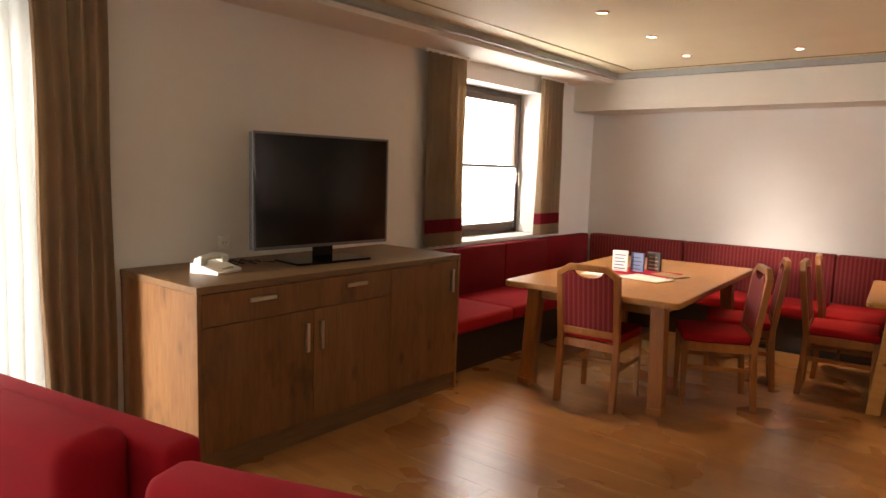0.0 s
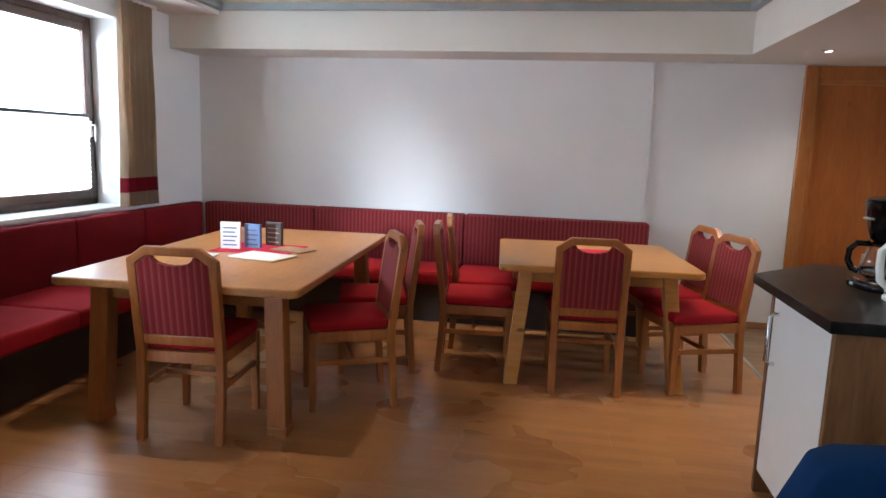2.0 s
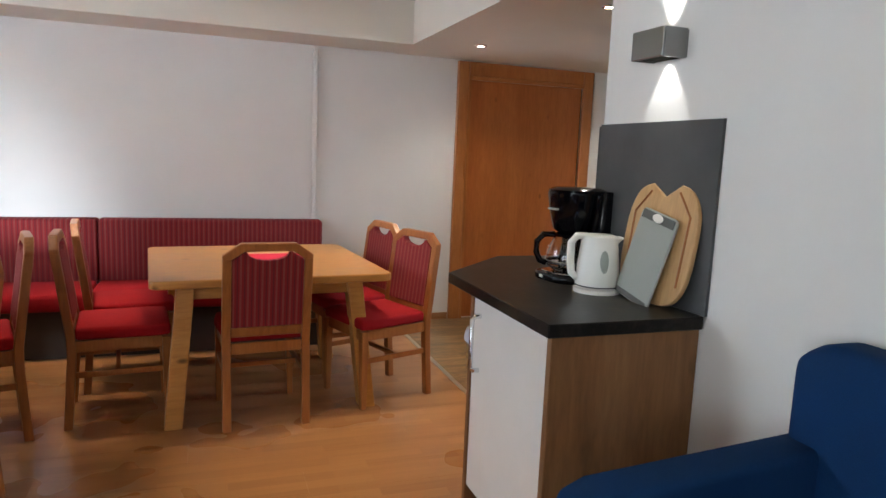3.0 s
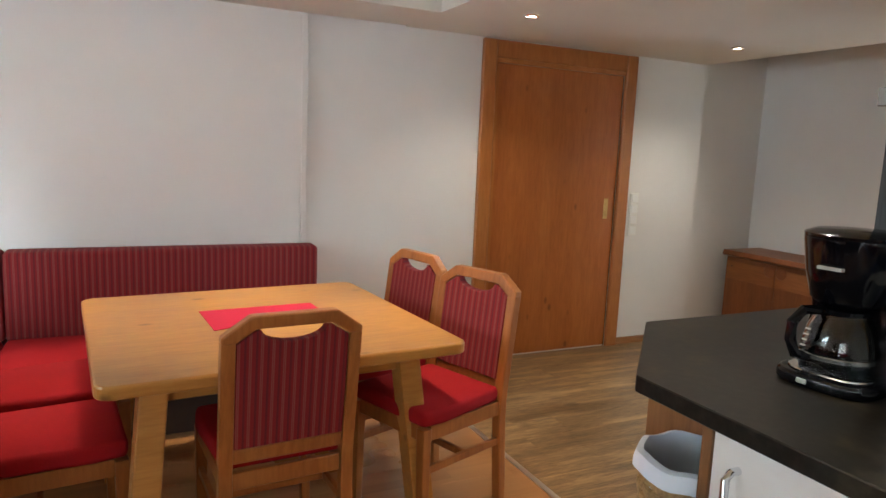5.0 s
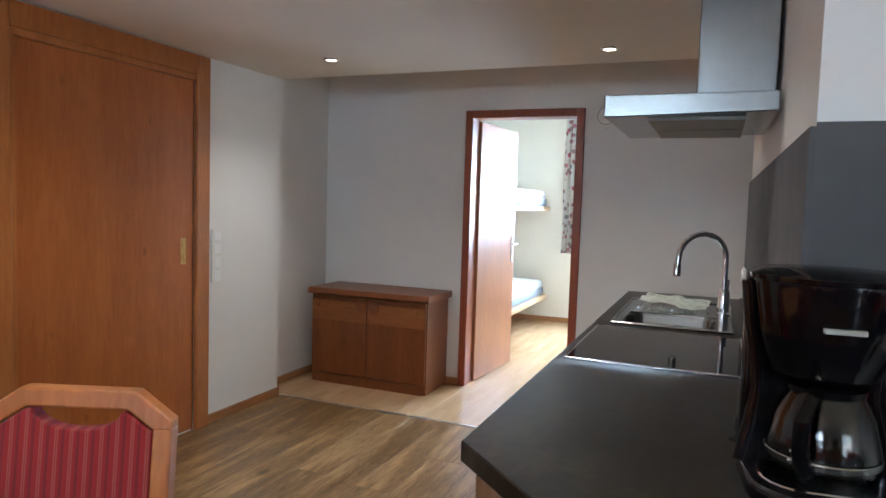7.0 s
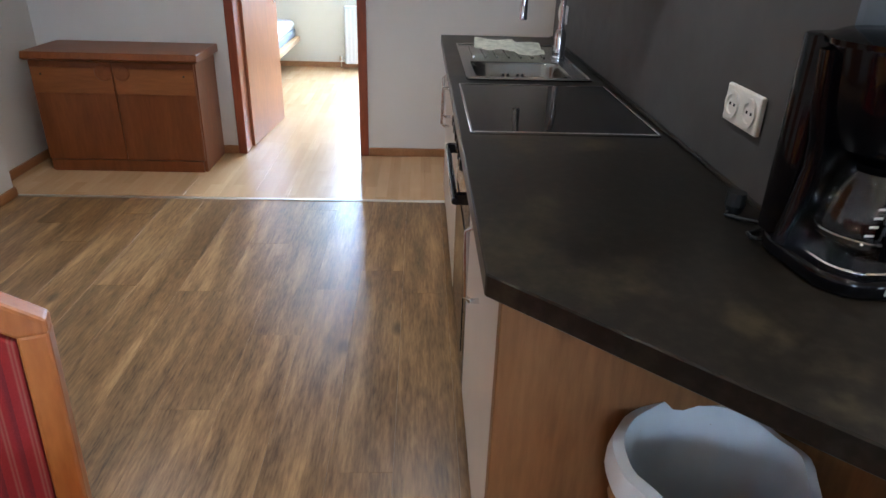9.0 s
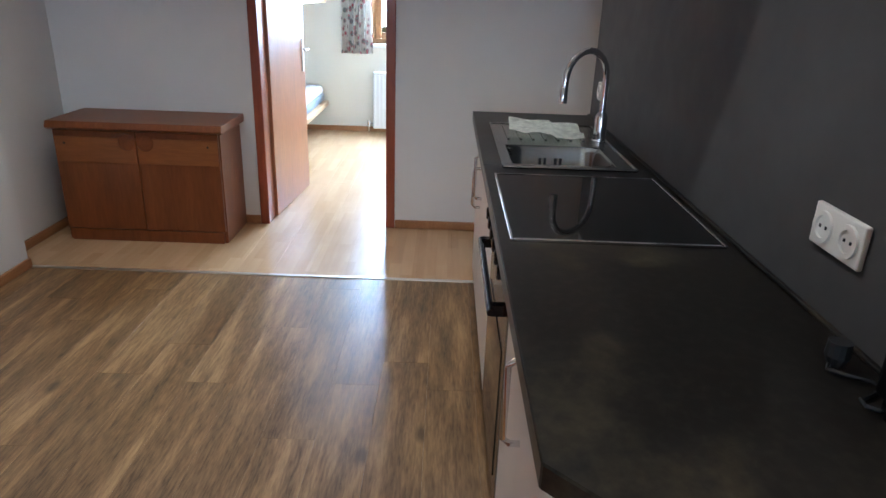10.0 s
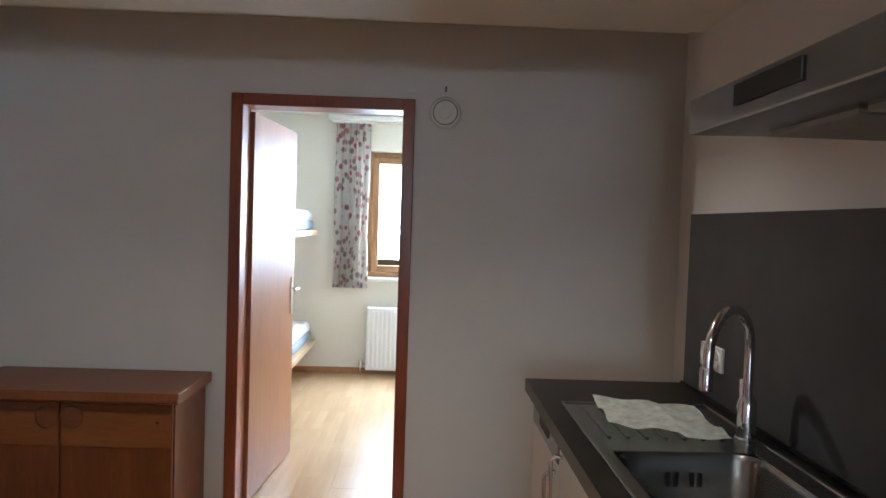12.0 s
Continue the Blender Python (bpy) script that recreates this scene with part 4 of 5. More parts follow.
def dishwasher():
    o = thing("dishwasher", pose(0, 0, 0), "built-in dishwasher with grey control strip", "dishwasher")
    part("body", B(4.15, 4.60, YK + 0.02, YF - 0.055, 0.10, ZC - 0.043), WHITE, o)
    d = part("door", B(4.152, 4.598, YF - 0.055, YF - 0.037, 0.105, 0.77, bev=0.0015), WHITE, o)
    part("control_strip", B(4.152, 4.598, YF - 0.055, YF - 0.033, 0.775, ZC - 0.046, bev=0.002), STEEL, o, "grey control strip")
    part("grip", B(4.30, 4.45, YF - 0.033, YF - 0.029, 0.805, 0.845, bev=0.001), RUBBER, o)
    part("handle", handle_bar((4.19, YF - 0.037, 0.56), (4.19, YF - 0.037, 0.74), (0, 0.035, 0)), CHROME, d, "", True)
    part("plinth", B(4.15, 4.60, YK + 0.05, YF - 0.105, 0, 0.10), SHADOWGAP, o)


dishwasher()


def bar_unit():
    u = thing("bar_unit", pose(0, 0, 0), "white-fronted unit with oak sides below the worktop", "cabinet")
    part("body", B(1.635, XP - 0.004, 2.46, 3.05, 0.10, ZC - 0.043), OAK, u)
    part("side_panel", B(1.605, XP - 0.003, 2.43, 2.459, 0, ZC - 0.043, bev=0.002), OAK, u, "knotty oak side")
    part("side_panel", B(1.605, XP - 0.003, 3.05, 3.078, 0, ZC - 0.043, bev=0.002), OAK, u)
    d = part("door", B(1.61, 1.634, 2.462, 3.048, 0.105, ZC - 0.046, bev=0.002), WHITE, u, "plain white door")
    part("handle", handle_bar((1.61, 2.98, 0.60), (1.61, 2.98, 0.81), (-0.035, 0, 0), 0.009), CHROME, d, "chrome bow handle", True)
    part("plinth", B(1.69, XP - 0.004, 2.46, 3.05, 0, 0.10), OAKTOP, u)


bar_unit()


def hob():
    h = thing("hob", pose(0, 0, ZC), "black ceramic glass hob in a steel rim", "hob")
    x0, x1, y0, y1 = 2.765, 3.375, 3.128, 3.642
    part("glass", B(x0 + 0.008, x1 - 0.008, y0 + 0.008, y1 - 0.008, 0.0, 0.007), CERAN, h)
    part("rim", merge(B(x0, x1, y0, y0 + 0.008, 0, 0.009, bev=0.002), B(x0, x1, y1 - 0.008, y1, 0, 0.009, bev=0.002),
                      B(x0, x0 + 0.008, y0 + 0.008, y1 - 0.008, 0, 0.009, bev=0.002), B(x1 - 0.008, x1, y0 + 0.008, y1 - 0.008, 0, 0.009, bev=0.002)), CHROME, h, "steel rim")


hob()


def sink():
    s = thing("sink", pose(0, 0, ZC), "steel kitchen sink with drainer set in the worktop", "sink")
    x0, x1, y0, y1 = 3.475, 4.265, 3.155, 3.605
    bx0, bx1, by0, by1 = SX0, SX1, SY0, SY1
    part("rim", merge(B(x0, bx0, y0, y1, 0, 0.006, bev=0.002), B(bx1, x1, y0, y1, 0, 0.006, bev=0.002), B(bx0, bx1, y0, by0, 0, 0.006, bev=0.002), B(bx0, bx1, by1, y1, 0, 0.006, bev=0.002)), STEEL, s)
    bm = bmesh.new()
    outer = round_rect(bx0 + 0.001, bx1 - 0.001, by0 + 0.001, by1 - 0.001, 0.06, 6)
    rings = []
    for k, (ins, z) in enumerate(((0.0, 0.005), (0.008, -0.01), (0.012, -0.14), (0.03, -0.165), (0.10, -0.17))):
        cx, cy = (bx0 + bx1) / 2, (by0 + by1) / 2
        sx, sy = 1 - ins * 2 / (bx1 - bx0), 1 - ins * 2 / (by1 - by0)
        rings.append([bm.verts.new((cx + (x - cx) * sx, cy + (y - cy) * sy, z)) for x, y in outer])
    for a, b in zip(rings, rings[1:]):
        for i in range(len(a)):
            bm.faces.new((a[i], a[(i + 1) % len(a)], b[(i + 1) % len(a)], b[i]))
    bm.faces.new(rings[-1])
    part("bowl", bm, STEEL, s, "deep steel bowl", True)
    for i in range(4):
        y = 3.35 + (i % 2) * 0.02 + (i // 2) * 0.06
        part("overflow_slot", B(bx1 - 0.016, bx1 - 0.009, y, y + 0.009, -0.075, -0.04), RUBBER, s)
    for i in range(7):
        part("drainer_rib", tube([(3.93, 3.25 + i * 0.05, 0.005), (4.21, 3.25 + i * 0.05, 0.005)], 0.006, 8), STEEL, s, "", True)
    part("rim_bead", merge(*[tube([(a, b, 0.006), (c, d, 0.006)], 0.005, 8) for a, b, c, d in ((x0, y0, x1, y0), (x0, y1, x1, y1), (x0, y0, x0, y1), (x1, y0, x1, y1))]), STEEL, s, "", True)


sink()


def tap():
    t = thing("tap", pose(3.93, 3.19, ZC + 0.006), "tall chrome kitchen tap with curved spout", "tap")
    part("base", lathe([(0.028, 0), (0.028, 0.008), (0.024, 0.012), (0.024, 0.10), (0.018, 0.115), (0.014, 0.12)], 20), CHROME, t, "", True)
    pts = [(0, 0, 0.11), (0, 0, 0.24)]
    for i in range(13):
        a = math.pi * i / 12
        pts.append((-0.088 * (1 - math.cos(a)), 0.093 * (1 - math.cos(a)), 0.25 + 0.105 * math.sin(a)))
    pts += [(-0.178, 0.188, 0.22), (-0.18, 0.19, 0.19)]
    part("spout", tube(pts, 0.0125, 14), CHROME, t, "curved chrome spout", True)
    part("nozzle", lathe([(0.016, 0.175), (0.016, 0.225), (0.013, 0.23)], 16, -0.18, 0.19), CHROME, t, "", True)
    part("lever", merge(tube([(0.0, 0.0, 0.07), (0.045, -0.01, 0.075)], 0.017, 12), tube([(0.045, -0.01, 0.08), (0.06, -0.015, 0.15)], 0.008, 8)), CHROME, t, "chrome lever", True)


tap()


def towel():
    bm = bmesh.new()
    n = 16
    g = []
    for i in range(n + 1):
        row = []
        for j in range(n + 1):
            u, v = i / n, j / n
            x, y = 3.885 + 0.29 * u + 0.06 * v - 0.03, 3.26 + 0.29 * v - 0.02 * u
            z = ZC + 0.034 + 0.016 * noise.noise((u * 4, v * 4, 1.3)) + 0.010 * (1 if v > 0.4 else 0) + 0.016 * max(0, 1 - ((u - 0.55) ** 2 + (v - 0.55) ** 2) * 9)
            row.append(bm.verts.new((x, y, z)))
        g.append(row)
    for i in range(n):
        for j in range(n):
            bm.faces.new((g[i][j], g[i + 1][j], g[i + 1][j + 1], g[i][j + 1]))
    bmesh.ops.solidify(bm, geom=bm.faces, thickness=0.016)
    tagged(part("dish_towel", bm, TOWEL, smooth=True), label="folded white green-patterned dish towel on the drainer", category="towel")


towel()


def hood():
    h = thing("cooker_hood", pose(0, 0, 0), "steel cooker hood with a square chimney", "cooker hood")
    x0, x1, y0, y1, zb, zt = 2.83, 3.455, YK + 0.013, 3.565, 1.655, 1.72
    part("canopy", prism([(y0, zb + 0.01), (y1 - 0.0, zb), (y1, zt), (y0, zt)], "x", x0, x1, bev=0.003), STEEL, h, "flat steel canopy")
    part("filter", B(x0 + 0.06, (x0 + x1) / 2 - 0.01, y0 + 0.08, y1 - 0.12, zb - 0.006, zb + 0.006, bev=0.002), GREYBOARD, h, "mesh filter")
    part("filter", B((x0 + x1) / 2 + 0.01, x1 - 0.06, y0 + 0.08, y1 - 0.12, zb - 0.006, zb + 0.006, bev=0.002), GREYBOARD, h)
    part("control_strip", B(3.08, 3.27, y1, y1 + 0.004, zb + 0.022, zb + 0.055, bev=0.001), RUBBER, h, "black control strip")
    part("chimney", B(3.0, 3.28, y0, 3.315, zt, ZH, bev=0.004), STEEL, h, "square steel chimney")


hood()
wall_socket(pose(2.415, YK + 0.012, 1.092, 0, 0, 180), 2, "white double socket on the grey splash panel")
wall_socket(pose(4.36, YK + 0.012, 1.07, 0, 0, 180), 2, "white double socket behind the tap")


def coffee_maker():
    c = thing("coffee_maker", pose(2.035, 3.06, ZC, 0, 0, -84), "black filter coffee maker with a glass jug", "coffee maker")
    part("base", prism(round_rect(-0.115, 0.115, -0.135, 0.11, 0.07), "z", 0, 0.032, bev=0.010, seg=3), BLACK, c, "", True)
    part("base_rim", prism(round_rect(-0.095, 0.095, -0.115, 0.09, 0.06), "z", 0.032, 0.037, bev=0.002), CHROME, c)
    back = prism(round_rect(-0.095, 0.095, 0.035, 0.11, 0.03), "z", 0.03, 0.36, bev=0.006, seg=2)
    for v in back.verts:
        k = 1 + 0.20 * (abs(v.co.z - 0.19) / 0.17) ** 2
        v.co.x *= k
    part("tower", back, BLACK, c, "", True)
    for sx in (-1, 1):
        part("side_arm", tube([(sx * 0.108, 0.02, 0.03), (sx * 0.098, 0.02, 0.09), (sx * 0.086, 0.02, 0.16), (sx * 0.09, 0.02, 0.21), (sx * 0.104, 0.02, 0.27), (sx * 0.112, 0.02, 0.345)], 0.016, 10), BLACK, c, "", True)
    part("filter_head", lathe([(0.066, 0.195), (0.078, 0.205), (0.094, 0.27), (0.104, 0.345), (0.104, 0.352)], 32, 0, -0.012, 1.08, 1.0), BLACK, c, "rounded black filter head", True)
    part("lid", lathe([(0.112, 0.352), (0.113, 0.360), (0.09, 0.370), (0.001, 0.374)], 32, 0, 0.0, 1.05, 1.0), BLACK, c, "", True)
    jug = part("jug", lathe([(0.058, 0.040), (0.080, 0.058), (0.084, 0.09), (0.072, 0.14), (0.055, 0.175), (0.052, 0.175), (0.068, 0.14), (0.080, 0.09), (0.076, 0.06), (0.05, 0.046)], 32, 0, -0.03), GLASS, c, "clear glass jug", True)
    part("jug_band", lathe([(0.0825, 0.068), (0.0855, 0.07), (0.086, 0.078), (0.0845, 0.08)], 32, 0, -0.03, cap=False), STEEL, jug, "steel band", True)
    part("jug_lid", lathe([(0.058, 0.175), (0.060, 0.186), (0.04, 0.194), (0.001, 0.195)], 24, 0, -0.03), BLACK, jug, "", True)
    hx, hy = -0.45, -0.893
    part("jug_handle", tube([(hx * q, hy * q - 0.03, z) for q, z in ((0.055, 0.182), (0.10, 0.18), (0.125, 0.15), (0.125, 0.11), (0.11, 0.075), (0.084, 0.066))], 0.013, 8), BLACK, jug, "", True)
    for k in range(5):
        part("level_mark", B(-0.062 + 0.003 * k, -0.048 + 0.003 * k, -0.093, -0.0915, 0.075 + 0.014 * k, 0.078 + 0.014 * k), PLASTIC, jug)
    part("mark", B(-0.028, 0.028, -0.1185, -0.105, 0.282, 0.289), GREYBOARD, c, "pale lettering bar")
    part("switch", B(-0.035, -0.01, -0.1375, -0.13, 0.010, 0.022, bev=0.002), GREYBOARD, c)


coffee_maker()
tagged(part("mains_cable", tube([(2.10 + 0.017 * i, 3.155 + 0.03 * math.sin(i * 1.1), ZC + 0.006 + (0.03 if i == 9 else 0)) for i in range(9)], 0.004, 6), RUBBER), label="black mains cable with plug on the worktop", category="cable")
tagged(part("mains_plug", merge(lathe([(0.012, 0), (0.02, 0.02), (0.018, 0.045)], 14, 2.24, 3.16), ), RUBBER), label="black mains plug lying on the worktop", category="plug")
for o in (bpy.data.objects["mains_plug"],):
    o.location.z = ZC


def kettle():
    k = thing("kettle", pose(2.0, 2.825, ZC), "white plastic electric kettle on its base", "kettle")
    part("base", lathe([(0.085, 0), (0.085, 0.012), (0.075, 0.018)], 28), PLASTIC, k, "", True)
    part("body", lathe([(0.078, 0.02), (0.08, 0.03), (0.076, 0.10), (0.066, 0.19), (0.062, 0.205), (0.05, 0.212)], 32), PLASTIC, k, "", True)
    part("base_line", lathe([(0.0812, 0.024), (0.0812, 0.028)], 32), RUBBER, k)
    part("spout", prism([(0.045, 0.165), (0.088, 0.205), (0.05, 0.207)], "y", -0.025, 0.025, bev=0.005), PLASTIC, k)
    h = tube([(-0.05, 0, 0.205), (-0.085, 0, 0.205), (-0.105, 0, 0.18), (-0.105, 0, 0.12), (-0.098, 0, 0.07), (-0.076, 0, 0.05)], 0.014, 10)
    part("handle", h, PLASTIC, k, "", True)
    b = lathe([(0.001, 0.0), (0.02, 0.0), (0.018, 0.004), (0.001, 0.005)], 20, 0, 0, 0.8, 2.1)
    b.transform(pose(0.0, -0.072, 0.12, 84, 0, 0))
    part("water_gauge", b, GREYBOARD, k, "grey oval water gauge", True)
    k.rotation_euler.z = radians(-15)


kettle()


def boards():
    b = thing("wooden_board", pose(2.072, 2.635, ZC) @ pose(0, 0, 0, 0, 8, 0) @ Matrix.Diagonal((1, 1.24, 0.97, 1)), "wooden cutting board leaning against the panel", "cutting board")
    pts = []
    for i in range(33):
        a = 2 * math.pi * i / 32
        r = 1.0
        y, z = 0.15 * math.copysign(abs(math.cos(a)) ** 0.55, math.cos(a)), 0.215 + 0.215 * math.copysign(abs(math.sin(a)) ** 0.7, math.sin(a))
        if abs(a - math.pi / 2) < 0.15:
            z -= 0.05
        pts.append((y, z))
    part("board", prism(pts[:-1], "x", 0, 0.02, bev=0.004, seg=2), BOARDWOOD, b)
    part("groove", merge(tube([(-0.001, -0.115, 0.08), (-0.001, -0.118, 0.32), (-0.001, -0.06, 0.40)], 0.004, 6), tube([(-0.001, 0.115, 0.08), (-0.001, 0.118, 0.32), (-0.001, 0.06, 0.40)], 0.004, 6)), CHAIRWOOD, b)
    g = thing("grey_board", pose(2.03, 2.665, ZC + 0.002) @ pose(0, 0, 0, 10, 11, 0), "grey plastic cutting board with dark rim", "cutting board")
    part("board", prism(round_rect(-0.10, 0.10, 0.0, 0.32, 0.02), "x", 0, 0.012, bev=0.003), GREYBOARD, g)
    part("grip_strip", B(-0.002, 0.0, -0.09, 0.09, 0.285, 0.315), GREYDARK, g, "dark grip strip")
    part("grip_strip", B(-0.002, 0.0, -0.09, 0.09, 0.004, 0.022), GREYDARK, g, "dark grip strip")
    o = lathe([(0.001, 0), (0.03, 0), (0.028, 0.002), (0.001, 0.003)], 18, 0, 0, 0.5, 1.0)
    o.transform(pose(-0.002, 0, 0.30, 0, -90, 0))
    part("grip_hole", o, PLASTIC, g)


boards()


def basket():
    b = thing("basket", pose(1.85, 3.30, 0) @ Matrix.Diagonal((0.88, 0.88, 1.16, 1)), "tall wicker waste basket lined with a white bag", "basket")
    bands = []
    for i in range(22):
        z = 0.014 + i * 0.025
        r = 0.125 + 0.04 * (i / 21) ** 0.8
        ring = lathe([(r - 0.006, z - 0.012), (r + 0.006, z - 0.008), (r + 0.008, z), (r + 0.006, z + 0.008), (r - 0.006, z + 0.0125), (r - 0.008, z), (r - 0.006, z - 0.012)], 48, cap=False)
        for v in ring.verts:
            k = 1 + 0.03 * math.sin(12 * math.atan2(v.co.y, v.co.x) + i * math.pi)
            v.co.x *= k
            v.co.y *= k
        bands.append(ring)
    part("weave", merge(*bands), WICKER, b, "", True)
    part("bottom", lathe([(0.001, 0.004), (0.125, 0.004), (0.125, 0.012), (0.001, 0.012)], 28), WICKER, b)
    liner = lathe([(0.001, 0.20), (0.11, 0.21), (0.135, 0.35), (0.152, 0.555), (0.158, 0.572), (0.178, 0.567), (0.186, 0.545), (0.187, 0.53)], 48, cap=False)
    for v in liner.verts:
        a = math.atan2(v.co.y, v.co.x)
        v.co.z += 0.004 * math.sin(7 * a) * (v.co.z > 0.3)
        k = 1 + 0.012 * math.sin(11 * a)
        v.co.x *= k
        v.co.y *= k
    part("bag", liner, BAGWHITE, b, "white bag liner", True)


basket()


def sconce():
    s = thing("wall_lamp", pose(XP, 2.70, 1.80), "square steel wall lamp shining up and down", "wall lamp")
    part("shade", merge(B(-0.10, -0.092, -0.085, 0.085, -0.048, 0.048, bev=0.002), B(-0.092, -0.005, -0.085, -0.077, -0.048, 0.048), B(-0.092, -0.005, 0.077, 0.085, -0.048, 0.048)), STEEL, s, "square steel shade")
    part("backplate", B(-0.005, 0, -0.085, 0.085, -0.045, 0.045), STEEL, s)
    part("bulb", lathe([(0.001, -0.006), (0.012, -0.004), (0.012, 0.004), (0.001, 0.006)], 12, -0.025, 0.05), GLOW, s, "glowing bulb")


sconce()


# ---- downlights ----
def downlight(m):
    d = thing("downlight", m, "small round white recessed ceiling downlight, lit", "downlight", "ceiling downlights")
    part("ring", lathe([(0.030, -0.002), (0.034, -0.008), (0.042, -0.006), (0.046, 0.0)], 24), CHROME, d, "", True)
    part("lens", lathe([(0.001, -0.004), (0.030, -0.003)], 20), GLOW, d, "glowing lens")
    return d


spots = [(x, y, ZM) for x, y in MAIN_SPOTS] + [(x, y, ZH) for x, y in HALL_SPOTS]
one = downlight(pose(*spots[0]))
for p in spots[1:]:
    copy_thing(one, pose(*p))


# ---- hall ----
def sideboard():
    s = thing("sideboard", pose(0, 0, 0), "small red-brown wooden sideboard with two doors", "sideboard")
    x0, x1, y0, y1, h = 5.045, XE - 0.012, 5.095, 6.05, 0.722
    part("top", prism([(x0 - 0.045, h - 0.035), (x0 - 0.03, h), (x1, h), (x1, h - 0.05), (x0 - 0.02, h - 0.05)], "y", y0 - 0.03, y1 + 0.012, bev=0.004), SIDEWOOD, s, "overhanging moulded top")
    part("body", B(x0 + 0.02, x1, y0, y1, 0.0, h - 0.05, bev=0.002), SIDEWOOD, s)
    part("plinth", B(x0 + 0.005, x0 + 0.02, y0 + 0.02, y1 - 0.02, 0.0, 0.07), SIDEWOOD, s)
    ym = (y0 + y1) / 2
    for a, b, sgn in ((y0 + 0.006, ym - 0.002, 1), (ym + 0.002, y1 - 0.006, -1)):
        d = part("door", B(x0, x0 + 0.02, a, b, 0.075, h - 0.055, bev=0.003), SIDEWOOD, s)
        part("band", B(x0 - 0.004, x0, a + 0.004, b - 0.004, h - 0.24, h - 0.09, bev=0.001), SIDEPANEL, d, "paler knotty band")
        yc = b - 0.05 if sgn > 0 else a + 0.05
        part("carving", lathe([(0.001, 0), (0.05, 0), (0.045, 0.004), (0.02, 0.008), (0.001, 0.009)], 20), SIDEWOOD, d, "dark carved rosette")
        d.children[-1].matrix_basis = pose(x0 - 0.004, yc, h - 0.115, 0, -90, 0)
        part("peg", merge(*[lathe([(0.007, 0), (0.006, 0.003), (0.001, 0.004)], 10, py, pz) for py, pz in ((0, 0),)]), SHADOWGAP, d)
        d.children[-1].matrix_basis = pose(x0 - 0.004, a + 0.06 if sgn > 0 else b - 0.06, h - 0.13, 0, -90, 0)


sideboard()


def switches():
    for i in range(4):
        s = thing("light_switch", pose(3.975, YE, 0.90 + i * 0.081), "white square light switch in a column", "switch", "light switches")
        part("frame", B(-0.04, 0.04, -0.010, 0, -0.04, 0.04, bev=0.003), PLASTIC, s)
        part("rocker", B(-0.028, 0.028, -0.015, -0.010, -0.028, 0.028, bev=0.002), SILL, s)


switches()


def smoke_alarm():
    s = thing("smoke_alarm", pose(XE, 3.973, 2.01) @ pose(0, 0, 0, 0, -90, 0), "round white smoke alarm hanging on the wall", "smoke alarm")
    part("body", lathe([(0.075, 0), (0.078, 0.012), (0.07, 0.03), (0.05, 0.036), (0.03, 0.036), (0.028, 0.042), (0.001, 0.043)], 32), PLASTIC, s, "", True)
    part("vent_ring", lathe([(0.055, 0.0345), (0.058, 0.038), (0.061, 0.0335)], 32, cap=False), GREYBOARD, s, "", True)
    hk = tagged(part("hook", tube([(XE - 0.001, 3.973, 2.135), (XE - 0.02, 3.973, 2.135), (XE - 0.02, 3.973, 2.11)], 0.004, 6), RUBBER), label="small dark wall hook above the alarm", category="hook")


smoke_alarm()


# ---- bedroom ----
def bed(name, z, label, pillow):
    b = thing(name, pose(0, 0, 0), label, "bed")
    part("board", B(6.95, XB - 0.05, 5.08, 6.43, z, z + 0.05, bev=0.004), PALEBOARD, b, "pale wooden bed board")
    part("mattress", B(7.05, XB - 0.08, 5.12, 6.42, z + 0.05, z + 0.14, bev=0.02, seg=2), GREYLINEN, b, "", True)
    part("duvet", B(7.05, XB - 0.1, 5.12, 6.40, z + 0.12, z + 0.23, bev=0.05, seg=3), LINEN, b, "white folded duvet", True)
    if pillow:
        part("pillow", B(7.1, 7.5, 5.16, 5.6, z + 0.23, z + 0.33, bev=0.06, seg=3), LINEN, b, "", True)
    for x in (7.0, XB - 0.12):
        part("support", B(x, x + 0.05, 6.3, 6.42, z - 0.25 if z > 1 else 0, z), PALEBOARD, b)


bed("bunk_bed", 0.28, "low pale wooden bed with white duvet", False)
bed("upper_bunk", 1.33, "upper wall-hung bunk with white bedding", True)


def radiator():
    r = thing("radiator", pose(XB - 0.03, 4.09, 0.055), "white ribbed panel radiator below the window", "radiator")
    part("panel", B(-0.10, 0.0, -0.5, 0.5, 0.0, 0.60, bev=0.008), RADWHITE, r)
    for i in range(24):
        y = -0.48 + i * 0.0417
        part("rib", B(-0.108, -0.10, y - 0.012, y + 0.012, 0.03, 0.57, bev=0.003), RADWHITE, r)
    part("valve", merge(tube([(-0.05, 0.5, 0.05), (-0.05, 0.55, 0.05), (-0.05, 0.55, -0.10)], 0.01, 8), lathe([(0.018, 0.03), (0.018, 0.08)], 14, -0.05, 0.55)), CHROME, r, "chrome valve", True)


radiator()
curtain("curtain", XB - 0.07, 4.60, 4.93, 0.835, 2.40, 5, 0.03, 12, FLOWERS, "flowered red and grey bedroom curtain")
tagged(part("curtain_rail", B(XB - 0.12, XB, 3.1, 5.0, 2.42, 2.475, bev=0.006), PLASTIC), label="white curtain rail below the bedroom ceiling", category="curtain rail")


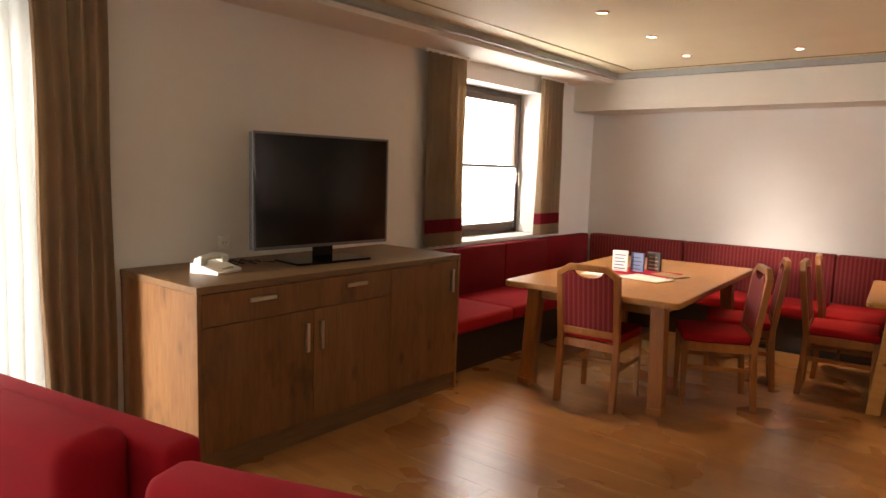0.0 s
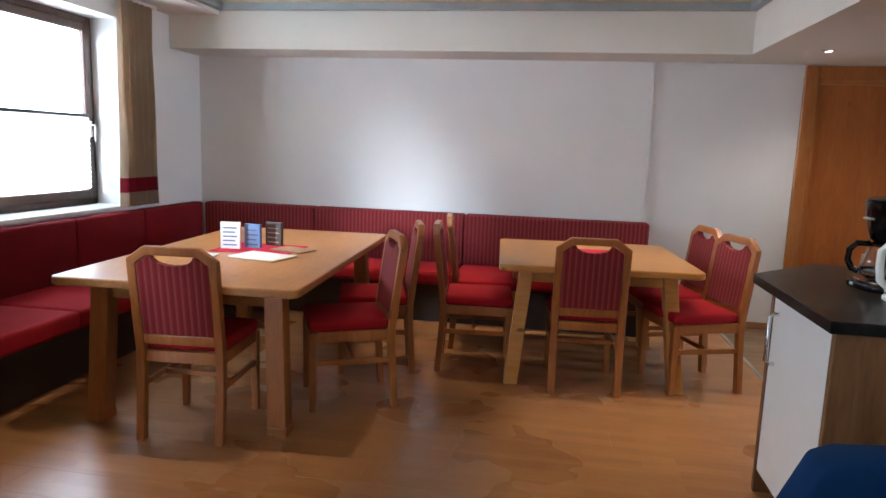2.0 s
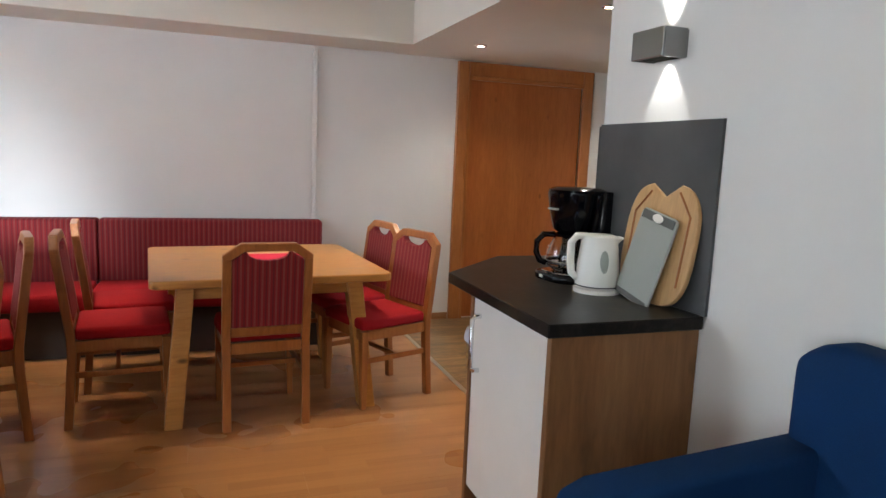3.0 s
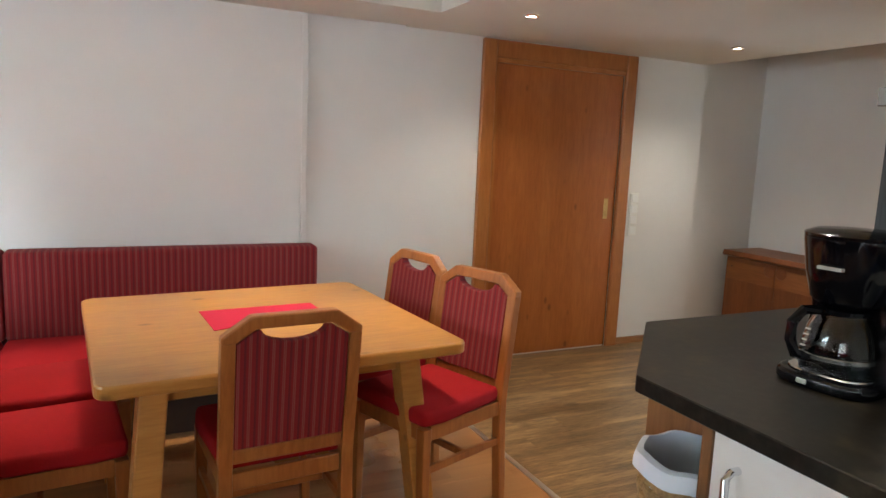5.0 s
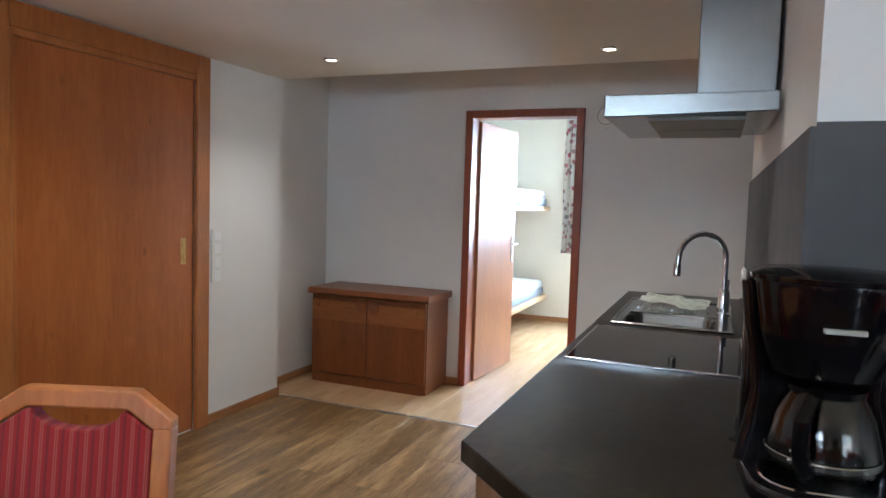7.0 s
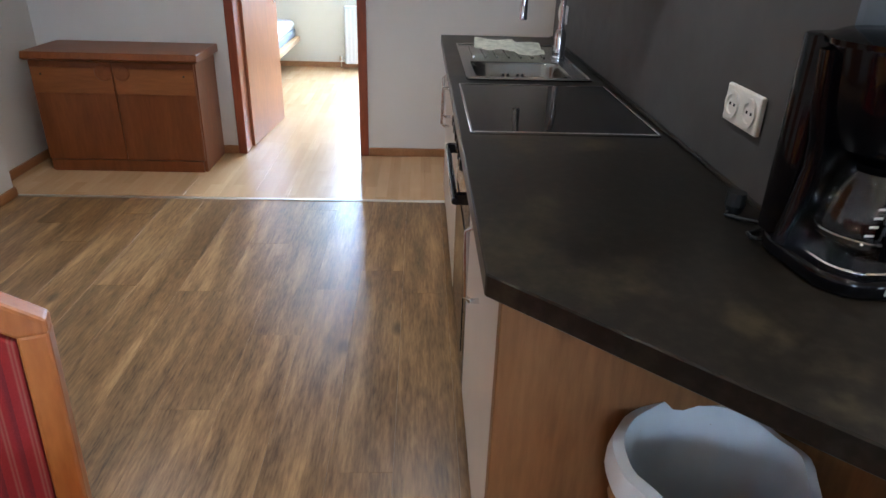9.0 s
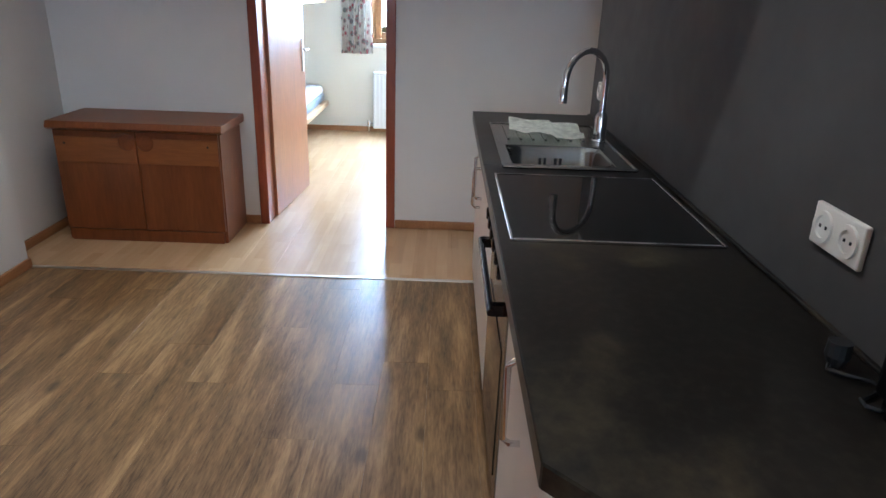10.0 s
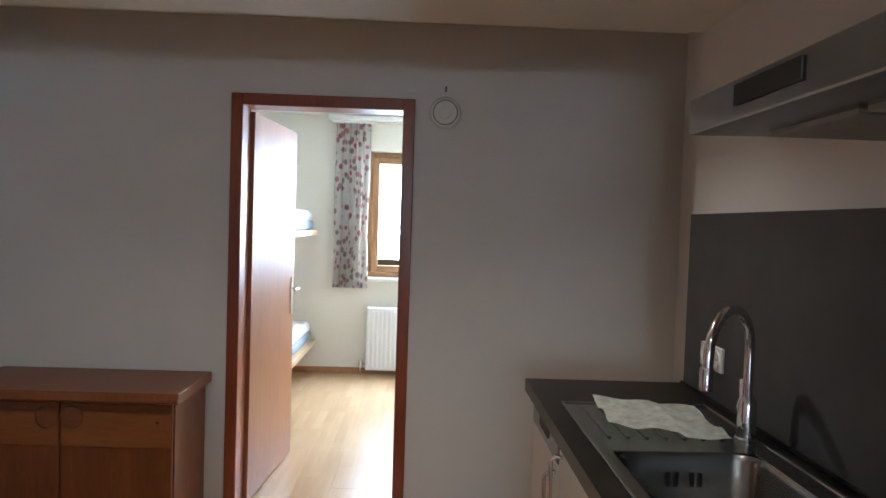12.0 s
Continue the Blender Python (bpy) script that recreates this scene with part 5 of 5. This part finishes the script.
# ---- things on the tables ----
def on_table():
    z = 0.7655
    tagged(part("placemat", B(-1.36, -0.87, 3.83, 4.22, z, z + 0.003), PINKMAT), label="red cloth placemat on the large table", category="placemat")
    tagged(part("placemat", prism([(0.752, 4.52), (1.197, 4.68), (1.184, 4.855), (0.727, 4.82)], "z", 0.7655, 0.768), PINKMAT), label="red paper placemat on the square table", category="placemat")
    z += 0.0035
    def card(name, x, y, rz, w, h, mats, label, bars):
        c = thing(name, pose(x, y, z, 0, 0, rz), label, "card")
        part("card", B(-w / 2, w / 2, -0.012, 0.012, 0, h, bev=0.002), mats[0], c)
        for i in range(bars):
            zz = h * (0.12 + 0.8 * i / bars)
            part("print", B(-w * 0.36, w * (0.36 - 0.1 * (i % 2)), -0.0135, -0.012, zz, zz + h * 0.05), mats[1], c)
    card("table_card", -1.28, 3.96, 10, 0.12, 0.165, (PAPER, BLUECARD), "white printed table card standing upright", 5)
    card("table_card", -1.17, 4.04, -5, 0.11, 0.15, (BLUECARD, CARDBLACK), "blue printed table card standing upright", 4)
    card("table_card", -1.09, 4.18, -12, 0.12, 0.15, (CARDBLACK, TANCARD), "dark printed table card standing upright", 4)
    p = thing("menu_folder", pose(-0.97, 3.74, z, 0, 0, -14), "white paper folder lying on the table", "folder")
    part("sheet", B(-0.16, 0.16, -0.11, 0.11, 0, 0.008, bev=0.002), PAPER, p)
    part("cover", B(-0.162, 0.165, -0.113, 0.112, -0.003, 0.0), TANCARD, p)
    q = thing("booklet", pose(-0.90, 4.03, z, 0, 0, -20), "thin tan booklet lying on the table", "booklet")
    part("sheet", B(-0.12, 0.12, -0.08, 0.08, 0, 0.006, bev=0.002), TANCARD, q)
    r = thing("leaflet", pose(-1.33, 3.66, z, 0, 0, 8), "white leaflet lying on the table", "leaflet")
    part("sheet", B(-0.10, 0.10, -0.07, 0.07, 0, 0.004), PAPER, r)


on_table()


# ---- floor boards ----
def boards_area(x0, x1, y0, y1, length, width, mat, seed):
    """Boards along x laid in rows, each an object on shared meshes where alike."""
    rnd = random.Random(seed)
    meshes = {}
    y, row = y0, 0
    while y < y1 - 1e-4:
        w = min(width, y1 - y)
        x = x0 - rnd.uniform(0.1, 0.9) * length
        while x < x1 - 1e-4:
            a, b = max(x, x0), min(x + length, x1)
            x += length
            if b - a < 0.02:
                continue
            key = (round(b - a, 3), round(w, 3))
            if key not in meshes:
                bm = B(0.0002, key[0] - 0.0002, 0.0002, key[1] - 0.0002, -0.014, 0.0, bev=0.0005)
                me = bpy.data.meshes.new("board")
                bm.to_mesh(me)
                bm.free()
                me.materials.append(mat)
                meshes[key] = me
            ob = new("board", meshes[key])
            ob.parent = floor
            ob.location = (a, y, 0)
        y += w
        row += 1


boards_area(XW, 2.083, YS, YE, 2.2, 0.198, PARQUET, 4)
boards_area(2.083, XP, YS, YK - 0.03, 2.2, 0.198, PARQUET, 6)
boards_area(2.113, 4.60, YK, YE, 1.25, 0.19, PLANK, 5)
boards_area(4.625, XB, 2.55, 6.45, 2.2, 0.198, PALE, 7)
